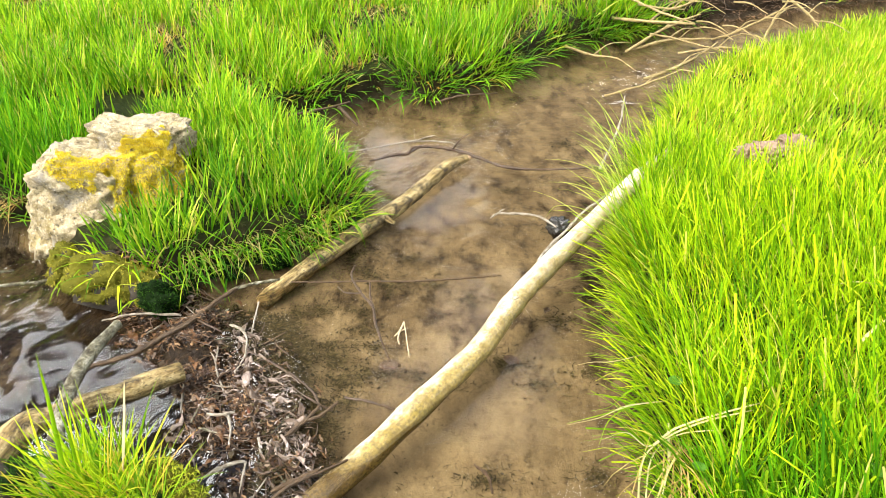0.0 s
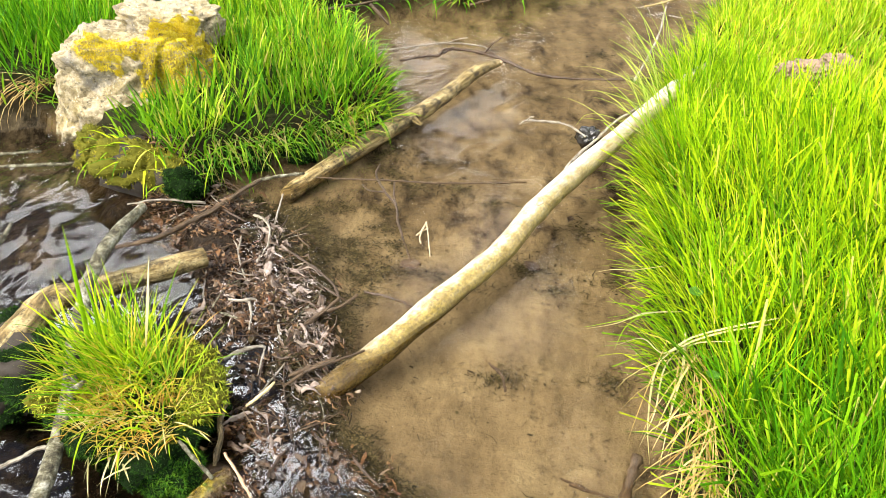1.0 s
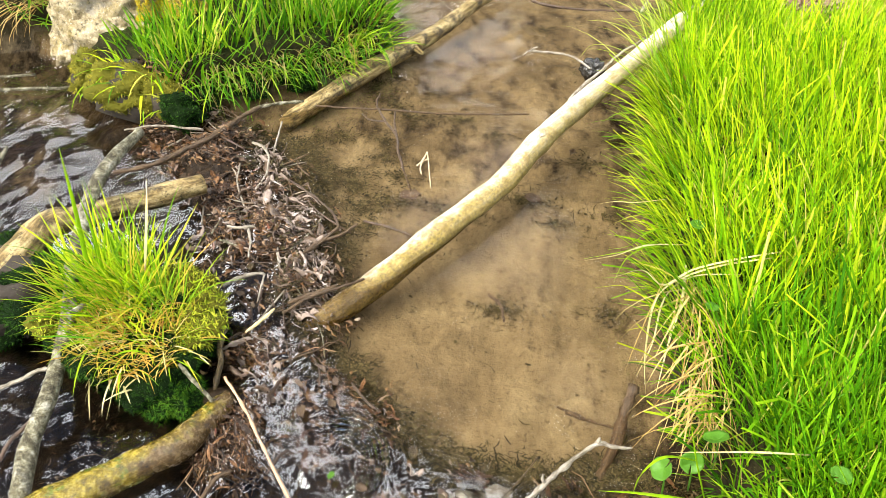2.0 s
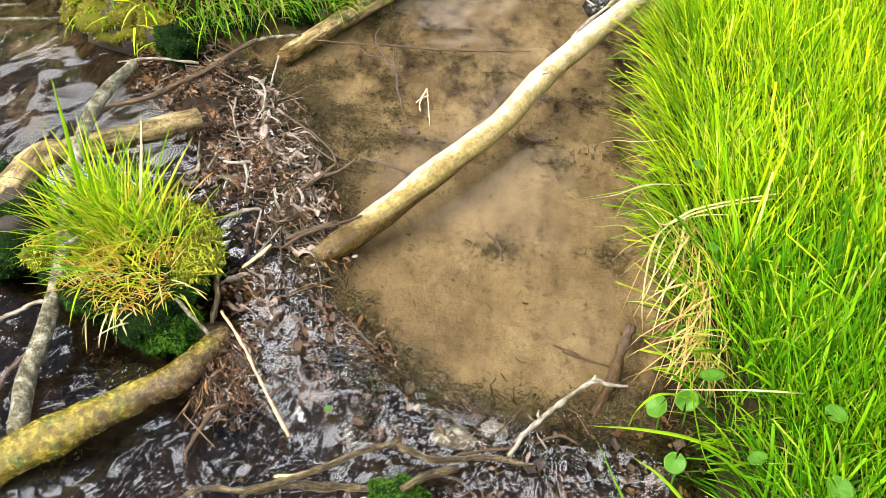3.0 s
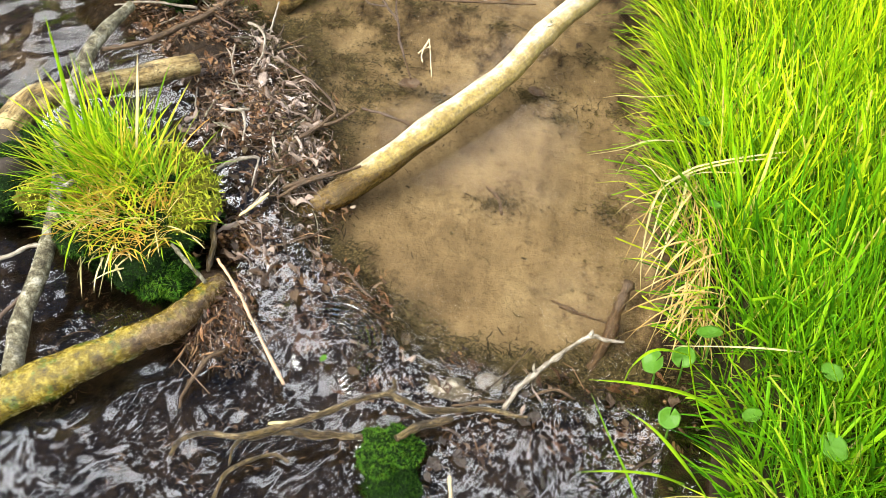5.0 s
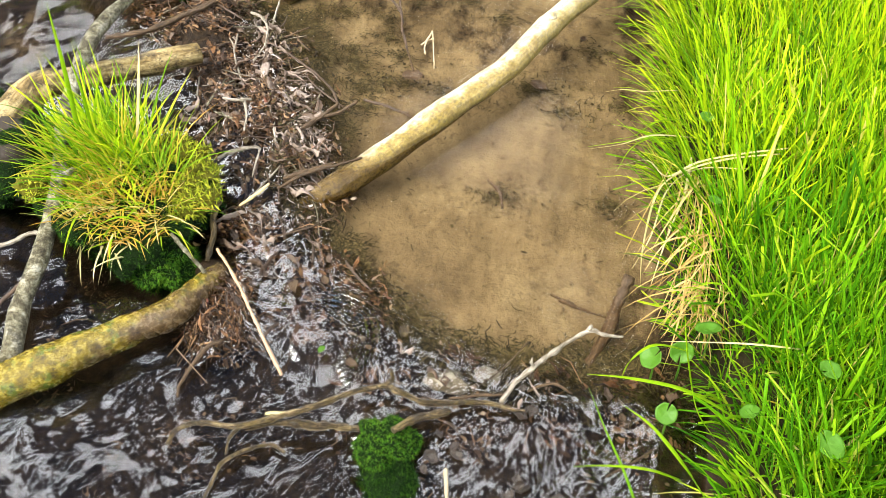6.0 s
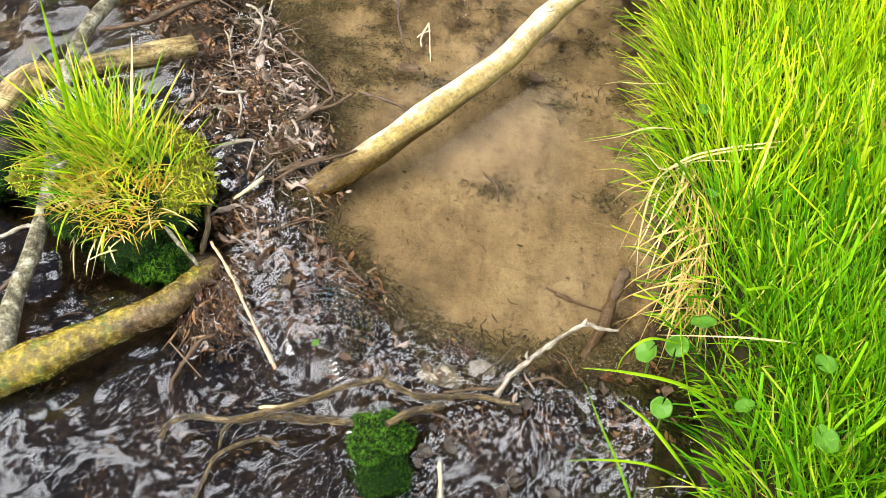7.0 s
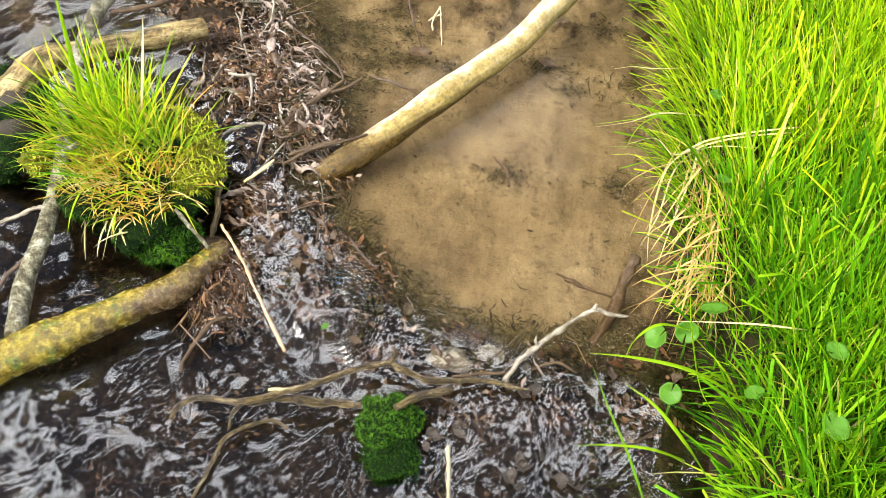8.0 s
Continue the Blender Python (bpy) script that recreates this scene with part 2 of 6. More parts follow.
BARK_LOG = wood_material("yellowish_bark", [(0.34, (0.055, 0.036, 0.013)), (0.45, (0.19, 0.13, 0.048)), (0.60, (0.42, 0.33, 0.16))], (0.022, 0.015, 0.008), 0.9, 0.55, 1.0, 0.3, 0, 0.9)


def wet_log_material():
    """Smooth wet wood under yellow-green algae, brown and bare towards the far end."""
    k = Mat("wet_algae_log")
    at = k.n("ShaderNodeAttribute")
    at.attribute_name = "grain"
    fibre = at.outputs["Vector"]
    big, mid, fine = k.noise(15, 6, 0.7, vec=k.coord), k.noise(55, 6, 0.75, vec=k.coord), k.noise(150, 5, 0.75, vec=fibre)
    wood = k.ramp(mid, [(0.32, (0.022, 0.012, 0.005)), (0.48, (0.075, 0.045, 0.016)), (0.66, (0.17, 0.115, 0.05))])
    algae = k.ramp(mid, [(0.32, (0.035, 0.024, 0.004)), (0.44, (0.106, 0.077, 0.007)), (0.56, (0.206, 0.156, 0.012)), (0.68, (0.375, 0.312, 0.036))])
    algae = k.mix(k.range(k.noise(38, 5, 0.7, vec=k.coord), 0.52, 0.62), algae, (0.075, 0.10, 0.015))
    apart = k.n("ShaderNodeSeparateXYZ")
    k.put(apart.inputs[0], k.coord)
    bare = k.math("ADD", k.range(apart.outputs[0], 0.22, 0.50, -0.2, 1.0), k.range(big, 0.3, 0.7, -0.55, 0.55))
    bare = k.math("ADD", bare, k.range(k.attr("flank"), 0.1, 0.95, 0.0, 0.45))
    c = k.mix(k.range(bare, 0.25, 0.75), algae, wood)
    c = k.mix(0.6, c, k.ramp(fine, [(0.34, (0.5, 0.46, 0.4)), (0.56, (1.12, 1.12, 1.1))]), "MULTIPLY")
    c = k.mix(k.math("MULTIPLY", k.range(k.noise(95, 5, 0.8, vec=k.coord), 0.56, 0.64), 0.8), c, (0.018, 0.011, 0.005))
    h = k.math("ADD", k.math("MULTIPLY", fine, 0.4), mid)
    return k.surface(c, k.range(mid, 0.3, 0.7, 0.16, 0.36), k.bump(h, 0.7, 0.008), spec=0.4)


WET_LOG = wet_log_material()
GREY_BARK = wood_material("grey_lichen_bark", [(0.34, (0.020, 0.016, 0.010)), (0.44, (0.085, 0.075, 0.045)), (0.54, (0.22, 0.21, 0.15)), (0.64, (0.46, 0.45, 0.38))], (0.030, 0.026, 0.015), 0.8, 0.75, 1.5, 0.3, 0, 0.9, blotch=True)
TWIG = wood_material("brown_twig", [(0.3, (0.022, 0.013, 0.007)), (0.5, (0.065, 0.04, 0.02)), (0.7, (0.14, 0.092, 0.05))], (0.05, 0.035, 0.02), 0.5, 0.55, 2.5, 0, 0.05)
DARK_TWIG = wood_material("dark_wet_twig", [(0.25, (0.03, 0.02, 0.014)), (0.5, (0.07, 0.045, 0.03)), (0.75, (0.13, 0.09, 0.06))], (0.02, 0.015, 0.01), 0.5, 0.45, 2.5, 0, 0.1)
PALE_TWIG = wood_material("bleached_twig", [(0.35, (0.10, 0.085, 0.06)), (0.48, (0.24, 0.21, 0.165)), (0.65, (0.40, 0.37, 0.31))], (0.10, 0.08, 0.055), 0.7, 0.6, 2.5)
GREEN_TWIG = wood_material("algae_twig", [(0.34, (0.012, 0.008, 0.004)), (0.46, (0.05, 0.033, 0.014)), (0.56, (0.14, 0.10, 0.048)), (0.66, (0.34, 0.27, 0.155))], (0.018, 0.012, 0.006), 0.9, 0.35, 2.0, 0.35, 0.15, 1.0)
ORANGE_STRAW = plain_material("orange_straw", (0.34, 0.19, 0.10), (0.50, 0.33, 0.20), 60, 0.5)


def litter_material():
    k = Mat("leaf_litter")
    c = k.ramp(k.island(), [(0.0, (0.0108, 0.0072, 0.0036)), (0.35, (0.0384, 0.0204, 0.0096)), (0.62, (0.1080, 0.0588, 0.0264)), (0.80, (0.2436, 0.1476, 0.0720)),
                            (0.90, (0.16, 0.115, 0.08)), (0.95, (0.22, 0.16, 0.10)), (0.975, (0.09, 0.03, 0.016)), (1.0, (0.26, 0.21, 0.16))])
    c = k.mix(0.5, c, k.ramp(k.noise(120, 3), [(0.3, (0.5, 0.5, 0.5)), (0.7, (1.2, 1.2, 1.2))]), "MULTIPLY")
    return k.surface(c, 0.45, spec=0.2)


def weed_material():
    k = Mat("sunken_weed")
    c = k.ramp(k.island(), [(0.0, (0.008, 0.007, 0.003)), (0.5, (0.032, 0.025, 0.009)), (0.84, (0.065, 0.052, 0.021)), (1.0, (0.13, 0.105, 0.05))])
    return k.surface(c, 0.6, spec=0.15)


def rock_material():
    k = Mat("lichen_limestone")
    a, b, f = k.noise(7, 6, 0.7), k.noise(30, 6, 0.75), k.noise(110, 4, 0.7)
    c = k.ramp(b, [(0.30, (0.09, 0.07, 0.04)), (0.43, (0.23, 0.185, 0.105)), (0.55, (0.39, 0.325, 0.205)), (0.70, (0.58, 0.51, 0.38))])
    c = k.mix(k.math("MULTIPLY", k.range(a, 0.54, 0.62), 0.8), c, k.mix(b, (0.12, 0.11, 0.095), (0.34, 0.32, 0.28)))
    c = k.mix(k.math("MULTIPLY", k.range(k.noise(16, 5, 0.75), 0.5, 0.62), 0.45), c, (0.30, 0.23, 0.07))
    c = k.mix(k.range(f, 0.6, 0.68), c, (0.60, 0.56, 0.48))
    c = k.mix(k.math("MULTIPLY", k.range(k.noise(70, 4, 0.7), 0.56, 0.66), 0.8), c, (0.05, 0.045, 0.03))
    h = k.math("ADD", b, k.math("MULTIPLY", f, 0.5))
    return k.surface(c, 0.85, k.bump(h, 0.8, 0.02), spec=0.25)


def moss_material(name, stops, coat=0.0, rough=0.75):
    k = Mat(name)
    c = k.ramp(k.island(), stops)
    c = k.mix(0.6, c, k.ramp(k.noise(18, 4), [(0.3, (0.55, 0.6, 0.6)), (0.7, (1.25, 1.2, 1.0))]), "MULTIPLY")
    k.surface(c, rough, k.bump(k.noise(200, 4, 0.7), 0.6, 0.006), spec=0.12, coat=coat)
    return k.translucent(c, 0.2)


GROUND, WATER, LITTER, ROCK, WEED = ground_material(), water_material(), litter_material(), rock_material(), weed_material()
MOSS_GOLD = moss_material("golden_moss", [(0.0, (0.48, 0.36, 0.012)), (0.5, (0.72, 0.58, 0.03)), (1.0, (0.82, 0.72, 0.14))])
MOSS_BRIGHT = moss_material("yellow_green_moss", [(0.0, (0.12, 0.18, 0.010)), (0.5, (0.32, 0.38, 0.02)), (1.0, (0.62, 0.62, 0.06))])
MOSS_OLIVE = moss_material("olive_moss", [(0.0, (0.07, 0.07, 0.008)), (0.5, (0.18, 0.17, 0.015)), (1.0, (0.38, 0.32, 0.04))])
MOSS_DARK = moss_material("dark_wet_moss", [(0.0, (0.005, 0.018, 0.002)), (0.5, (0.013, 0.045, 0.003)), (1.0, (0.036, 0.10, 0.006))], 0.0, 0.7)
# Shell below the shoots, near black to paint the shade between them.
MOSS_GAP_SHADE = moss_material("moss_gap_shade", [(0.0, (0.004, 0.012, 0.002)), (1.0, (0.010, 0.028, 0.003))], 0.0, 0.9)
MOSS_GREEN = moss_material("wet_green_moss", [(0.0, (0.012, 0.05, 0.004)), (0.5, (0.035, 0.12, 0.007)), (1.0, (0.11, 0.22, 0.012))], 0.0, 0.7)
SOIL = plain_material("dark_soil", (0.006, 0.004, 0.002), (0.035, 0.024, 0.014), 60, 0.85)
MOLE_SOIL = plain_material("dry_brown_soil", (0.11, 0.07, 0.045), (0.30, 0.205, 0.14), 60, 0.9)
def leaf_material():
    k = Mat("round_leaf_green")
    c = k.mix(k.noise(45, 4), (0.045, 0.14, 0.010), (0.10, 0.24, 0.018))
    k.surface(c, 0.45, k.bump(k.noise(140, 3), 0.3, 0.003), spec=0.25)
    return k.translucent(c, 0.3)


LEAF = leaf_material()
CUT_WOOD = plain_material("cut_wood_end", (0.38, 0.25, 0.14), (0.58, 0.42, 0.26), 60, 0.7)


# ---- helpers for meshes ----
def part(name, bm, material, parent=None, label=""):
    me = bpy.data.meshes.new(name)
    bm.to_mesh(me)
    bm.free()
    me.materials.append(material)
    me.shade_smooth()
    ob = new(name, me)
    ob.parent = parent
    if label:
        tagged(ob, label)
    return ob


def arrays(name, verts, quads, material, parent=None, smooth=True):
    """One mesh from numpy arrays; a quad whose last two indices agree is a triangle."""
    me = bpy.data.meshes.new(name)
    tri = quads[:, 2] == quads[:, 3]
    loops = np.concatenate([quads[~tri].ravel(), quads[tri][:, :3].ravel()]).astype(np.int32)
    sizes = np.r_[np.full((~tri).sum(), 4), np.full(tri.sum(), 3)].astype(np.int32)
    me.vertices.add(len(verts))
    me.vertices.foreach_set("co", np.asarray(verts, np.float32).ravel())
    me.loops.add(len(loops))
    me.loops.foreach_set("vertex_index", loops)
    me.polygons.add(len(sizes))
    me.polygons.foreach_set("loop_start", np.r_[0, np.cumsum(sizes)[:-1]].astype(np.int32))
    me.polygons.foreach_set("loop_total", sizes)
    me.update(calc_edges=True)
    me.materials.append(material)
    if smooth:
        me.shade_smooth()
    ob = new(name, me)
    ob.parent = parent
    return ob


def spline(points, n):
    """A smooth line through the points, as n + 1 places per stretch."""
    p = [Vector(q) for q in points]
    p = [2 * p[0] - p[1], *p, 2 * p[-1] - p[-2]]
    out = []
    for i in range(1, len(p) - 2):
        a, b, c, d = p[i - 1], p[i], p[i + 1], p[i + 2]
        for k in range(n):
            t = k / n
            out.append(0.5 * (2 * b + (c - a) * t + (2 * a - 5 * b + 4 * c - d) * t * t + (3 * b - a - 3 * c + d) * t**3))
    return out + [p[-2]]


def tube(bm, points, radii, sides=8, n=4, rough=0.06, seed=0.0, flat_end=True, crook=True):
    """A tapered, slightly uneven branch along the points."""
    line = spline(points, n)
    for i in range(1, len(line) - 1):
        w = 0.55 * max(radii) if crook else 0.0
        line[i] = line[i] + w * noise.noise_vector(line[i] * (0.16 / max(radii)) + Vector((seed, 0, 0)))
    rad = [v.x for v in spline([(r, 0, 0) for r in radii], n)] if len(radii) > 2 else [radii[0] + (radii[-1] - radii[0]) * i / (len(line) - 1) for i in range(len(line))]
    rings, side, run = [], Vector((0.3, 0.2, 1)), 0.0
    fibre = bm.verts.layers.float_vector.get("grain") or bm.verts.layers.float_vector.new("grain")
    flank = bm.verts.layers.float.get("flank") or bm.verts.layers.float.new("flank")
    for i, (c, r) in enumerate(zip(line, rad)):
        if crook:
            r *= 1 + 0.7 * min(1.0, 0.006 / max(radii)) * max(0.0, noise.noise(c * (0.42 / max(radii)) + Vector((seed, 5, 2))) - 0.08)
        way = (line[min(i + 1, len(line) - 1)] - line[max(i - 1, 0)]).normalized()
        u = way.cross(side)
        u = (u if u.length > 1e-3 else way.cross(Vector((1, 0, 0)))).normalized()
        v = way.cross(u)
        run += (c - line[i - 1]).length if i else 0.0
        ring = []
        for k in range(sides):
            a = 2 * math.pi * k / sides
            d = u * math.cos(a) + v * math.sin(a)
            w = noise.noise((c + d * r) * (0.35 / max(r, 0.004)) + Vector((seed, seed, seed)))
            w2 = noise.noise(c * (0.9 / max(r, 0.01)) + Vector((seed + 7, 3, 1)))
            v_ = bm.verts.new(c + d * r * (1 + rough * w * 2 + rough * w2))
            v_[fibre] = Vector((r * math.cos(a) + seed, r * math.sin(a), 0.22 * run))
            v_[flank] = math.cos(a)
            ring.append(v_)
        rings.append(ring)
    for a, b in zip(rings, rings[1:]):
        for k in range(sides):
            bm.faces.new((a[k], a[(k + 1) % sides], b[(k + 1) % sides], b[k]))
    for ring, way in ((rings[0], line[0] - line[1]), (rings[-1], line[-1] - line[-2])):
        mid = bm.verts.new(sum((v.co for v in ring), Vector()) / sides + (way.normalized() * rad[0] * (0.1 if flat_end else 0.8)))
        for k in range(sides):
            bm.faces.new((ring[k], ring[(k + 1) % sides], mid))
    bmesh.ops.recalc_face_normals(bm, faces=bm.faces)
    return bm


def stick(name, points, radii, material, label, category="twig", side=(), group="", sides=8, n=7, rough=0.24, parent=None):
    """A twig, with its side shoots given as further (points, radii)."""
    bm = bmesh.new()
    tube(bm, points, [0.8 * a for a in radii], sides, n, rough, points[0][0] * 37)
    ob = part(name, bm, material, parent)
    if not parent:
        tagged(ob, label, category, group)
    for pts, rad in side:
        b2 = bmesh.new()
        tube(b2, pts, rad, 5, n, rough, pts[0][1] * 31, False)
        part("side_shoot", b2, material, ob)
    return ob


def ribbons(name, root, height, width, az, tilt, bend, material, parent=None, seg=4, fold=False, blunt=False):
    """Blades of grass: root places, lengths, widths, the way they lean, the lean at the root and the bend towards the tip."""
    n = len(root)
    s = np.r_[np.linspace(0, 0.985, seg), 1.0] if blunt else np.linspace(0, 1, seg + 1)
    ang = tilt[:, None] + bend[:, None] * s[None] ** 1.6
    step = height[:, None] * np.diff(s)[None]
    mid = (ang[:, 1:] + ang[:, :-1]) / 2
    along = np.concatenate([np.zeros((n, 1)), np.cumsum(np.sin(mid) * step, 1)], 1)
    up = np.concatenate([np.zeros((n, 1)), np.cumsum(np.cos(mid) * step, 1)], 1)
    lean = np.stack([np.cos(az), np.sin(az), 0 * az], -1)
    turn = az + np.pi / 2 + np.random.normal(0, 0.5, n)
    side = np.stack([np.cos(turn), np.sin(turn), 0 * az], -1)
    centre = root[:, None] + along[..., None] * lean[:, None]
    centre[..., 2] += up
    taper = (1 - 0.25 * s if blunt else np.minimum(1, 1.15 * (1 - s**2.4))) * np.minimum(1, 0.6 + 2.0 * s)
    half = 0.5 * width[:, None] * taper[None]
    a = centre - side[:, None] * half[..., None]
    b = centre + side[:, None] * half[..., None]
    if fold:
        centre = centre + 0
        nrm = np.cross(side, [0, 0, 1.0])
        centre -= nrm[:, None] * half[..., None] * 0.5
        verts = np.concatenate([a[:, :-1], b[:, :-1], centre], 1)
        m = 3 * seg + 1
        q = []
        for i in range(seg - 1):
            q += [(i, 2 * seg + i, 2 * seg + i + 1, i + 1), (2 * seg + i, seg + i, seg + i + 1, 2 * seg + i + 1)]
        q += [(seg - 1, 3 * seg - 1, 3 * seg, 3 * seg), (3 * seg - 1, 2 * seg - 1, 3 * seg, 3 * seg)]
    else:
        verts = np.concatenate([a[:, :-1], b[:, :-1], centre[:, -1:]], 1)
        m = 2 * seg + 1
        q = [(i, seg + i, seg + i + 1, i + 1) for i in range(seg - 1)] + [(seg - 1, 2 * seg - 1, 2 * seg, 2 * seg)]
    quads = (np.arange(n)[:, None, None] * m + np.array(q)[None]).reshape(-1, 4)
    return arrays(name, verts.reshape(-1, 3), quads, material, parent)


# ---- the lie of the land ----
SHORE = [(0.40, 0.12), (0.52, 0.45), (0.53, 0.75), (0.50, 0.95), (0.48, 1.15), (0.49, 1.5), (0.53, 1.9), (0.57, 2.3), (0.68, 2.7), (0.90, 3.2), (1.10, 3.6),
         (1.52, 4.0), (2.2, 4.45), (3.2, 4.85), (5.0, 5.2), (9.0, 6.0), (9.0, 6.8), (5.0, 6.0), (3.4, 5.65), (2.3, 5.25), (1.2, 4.72), (0.66, 4.38), (0.43, 4.06),
         (0.19, 3.78), (-0.08, 3.60), (-0.30, 3.64), (-0.46, 3.53), (-0.62, 3.38), (-0.82, 3.22), (-0.70, 3.06), (-0.48, 2.98),
         (-0.30, 2.70), (-0.32, 2.45), (-0.45, 2.25), (-0.60, 2.19), (-0.76, 2.09), (-0.86, 1.99), (-1.02, 2.05), (-1.20, 2.20),
         (-1.33, 2.38), (-1.42, 2.45), (-1.60, 2.36), (-2.3, 2.3), (-4.0, 2.6), (-9.0, 3.0), (-9.0, 1.2), (-4.0, 1.0), (-2.0, 0.4), (-1.2, -0.1), (-0.4, -0.12), (0.15, -0.02)]
DAM = [(-0.95, 2.10), (-0.74, 1.98), (-0.52, 1.72), (-0.46, 1.45), (-0.42, 1.22), (-0.27, 1.02), (-0.08, 0.86), (0.15, 0.80), (0.50, 0.80)]
LOW = -0.05


def to_line(x, y, line, closed=False):
    """Distance to a line of points, and the sign of the side of its nearest stretch."""
    p = np.array(line)
    q = np.roll(p, -1, 0) if closed else p[1:]
    best, side = np.full(np.shape(x), 1e9), np.zeros(np.shape(x))
    for (ax, ay), (bx, by) in zip(p if closed else p[:-1], q):
        dx, dy = bx - ax, by - ay
        t = np.clip(((x - ax) * dx + (y - ay) * dy) / (dx * dx + dy * dy), 0, 1)
        d = np.hypot(x - ax - t * dx, y - ay - t * dy)
        s = np.sign(dx * (y - ay) - dy * (x - ax))
        side = np.where(d < best, s, side)
        best = np.minimum(best, d)
    return best, side


def inside(x, y, poly):
    p, hit = np.array(poly), np.zeros(np.shape(x), bool)
    for (ax, ay), (bx, by) in zip(p, np.roll(p, -1, 0)):
        if ay != by:
            hit ^= ((ay > y) != (by > y)) & (x < (bx - ax) * (y - ay) / (by - ay) + ax)
    return hit


def smooth(v, a, b):
    t = np.clip((v - a) / (b - a), 0, 1)
    return t * t * (3 - 2 * t)


def rumple(x, y, scale, seed=0.0):
    """Cheap smooth noise of about -1 to 1 from a few turned waves."""
    out, amp = 0 * x, 0.5
    for k in range(5):
        a = 1.7 * k + seed
        f = scale * 1.7**k
        u, v = np.cos(a) * x + np.sin(a) * y, -np.sin(a) * x + np.cos(a) * y
        out = out + amp * np.sin(f * u + 2.1 * np.sin(0.6 * f * v + a)) * np.cos(0.8 * f * v + 1.3 * a)
        amp *= 0.62
    return out


def shore(x, y):
    """Metres from the waterline, above 0 on land."""
    d, _ = to_line(x, y, SHORE, True)
    return np.where(inside(x, y, SHORE), -d, d) + 0.02 * rumple(x, y, 14)


def dam(x, y):
    """Metres from the crest of the dam, above 0 upstream."""
    d, s = to_line(x, y, DAM)
    return d * np.where(s >= 0, 1, -1)


def level(x, y):
    """The water's height."""
    return LOW * (1 - smooth(dam(x, y) + 0.03 * rumple(x, y, 20, 2), -0.22, 0.03))


def debris(x, y):
    """How far the ground is covered with drifted debris, 0 to 1."""
    d = dam(x, y) + 0.06 * rumple(x, y, 13, 4) + 0.025 * rumple(x, y, 55, 2)
    low = 1 - smooth(y, 1.0, 1.3)
    d = np.where(d > 0, d / (1 + 1.1 * smooth(y, 1.1, 1.3) * (1 - smooth(y, 1.65, 1.9))), d)
    near = smooth(d, -0.26 + 0.14 * low, -0.14 + 0.11 * low) * (1 - smooth(d, 0.02, 0.09))
    return near * smooth(-shore(x, y), -0.10, -0.03) * smooth(y, 0.50, 0.62)


def mound(x, y, cx, cy, rx, ry):
    return np.exp(-(((x - cx) / rx) ** 2 + ((y - cy) / ry) ** 2))


def land_height(x, y):
    d = shore(x, y)
    right = smooth(x, 0.2, 0.6) * smooth(5 - y, 0, 1)
    bank = (0.12 + 0.03 * right) * smooth(d, -0.015, 0.07) + 0.10 * smooth(d, 0.05, 0.7) + 0.02 * rumple(x, y, 5) * smooth(d, 0.05, 0.3)
    far = np.hypot(x, y - 2)
    bank = bank + 0.5 * smooth(far, 12, 90) * (1 + rumple(x, y, 0.05)) + 0.12 * smooth(far, 5, 12)
    down = smooth(-dam(x, y), -0.02, 0.3)
    bed = -0.05 - 0.02 * smooth(-d, 0.02, 0.25) - 0.05 * down + 0.012 * rumple(x, y, 9) + 0.005 * rumple(x, y, 40)
    heap = debris(x, y)
    bed = bed * (1 - heap) + heap * (level(x, y) - 0.010 - 0.024 * (1 - smooth(y, 1.0, 1.4)) + (0.020 + 0.018 * smooth(y, 1.0, 1.3)) * rumple(x, y, 18, 1) + 0.014 * rumple(x, y, 70, 3))
    bed = bed + 0.075 * mound(x, y, -0.50, 1.03, 0.07, 0.05) + 0.05 * mound(x, y, -0.72, 1.76, 0.08, 0.16) + 0.03 * mound(x, y, -0.30, 1.33, 0.09, 0.06)
    k = smooth(d, -0.07, 0.005)
    return bed * (1 - k) + bank * k


def grid(xs, ys):
    x, y = np.meshgrid(xs, ys)
    nx, ny = len(xs), len(ys)
    i = (np.arange(ny - 1)[:, None] * nx + np.arange(nx - 1)[None]).ravel()
    return x.ravel(), y.ravel(), np.stack([i, i + 1, i + nx + 1, i + nx], -1)


def steps(a, b, fine, out):
    """Even steps from a to b, then ever wider ones to out metres on both sides."""
    grow = fine * np.cumsum(1.22 ** np.arange(60))
    grow = grow[grow < out]
    return np.r_[(a - grow)[::-1], np.arange(a, b, fine), b + grow]


def field(ob, name, values):
    ob.data.attributes.new(name, "FLOAT", "POINT").data.foreach_set("value", np.asarray(values, np.float32))


gx, gy, gq = grid(steps(-2.3, 2.3, 0.016, 300), steps(0.2, 5.6, 0.018, 300))
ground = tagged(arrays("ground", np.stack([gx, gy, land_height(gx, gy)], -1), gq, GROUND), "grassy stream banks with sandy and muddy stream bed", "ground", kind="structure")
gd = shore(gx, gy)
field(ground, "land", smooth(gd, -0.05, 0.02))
field(ground, "debris", np.clip(debris(gx, gy) * 1.3, 0, 1))
near_log = 0.35 * np.exp(-(((gx - 0.1) / 0.18) ** 2 + ((gy - 2.0) / 0.10) ** 2))
upper = 0.24 * smooth(gy, 1.75, 2.3) + 0.22 * np.exp(-(((gx + 0.25) / 0.22) ** 2 + ((gy - 2.05) / 0.16) ** 2)) + near_log
skirt = dam(gx, gy) + 0.05 * rumple(gx, gy, 16, 4) + 0.02 * rumple(gx, gy, 60, 2)
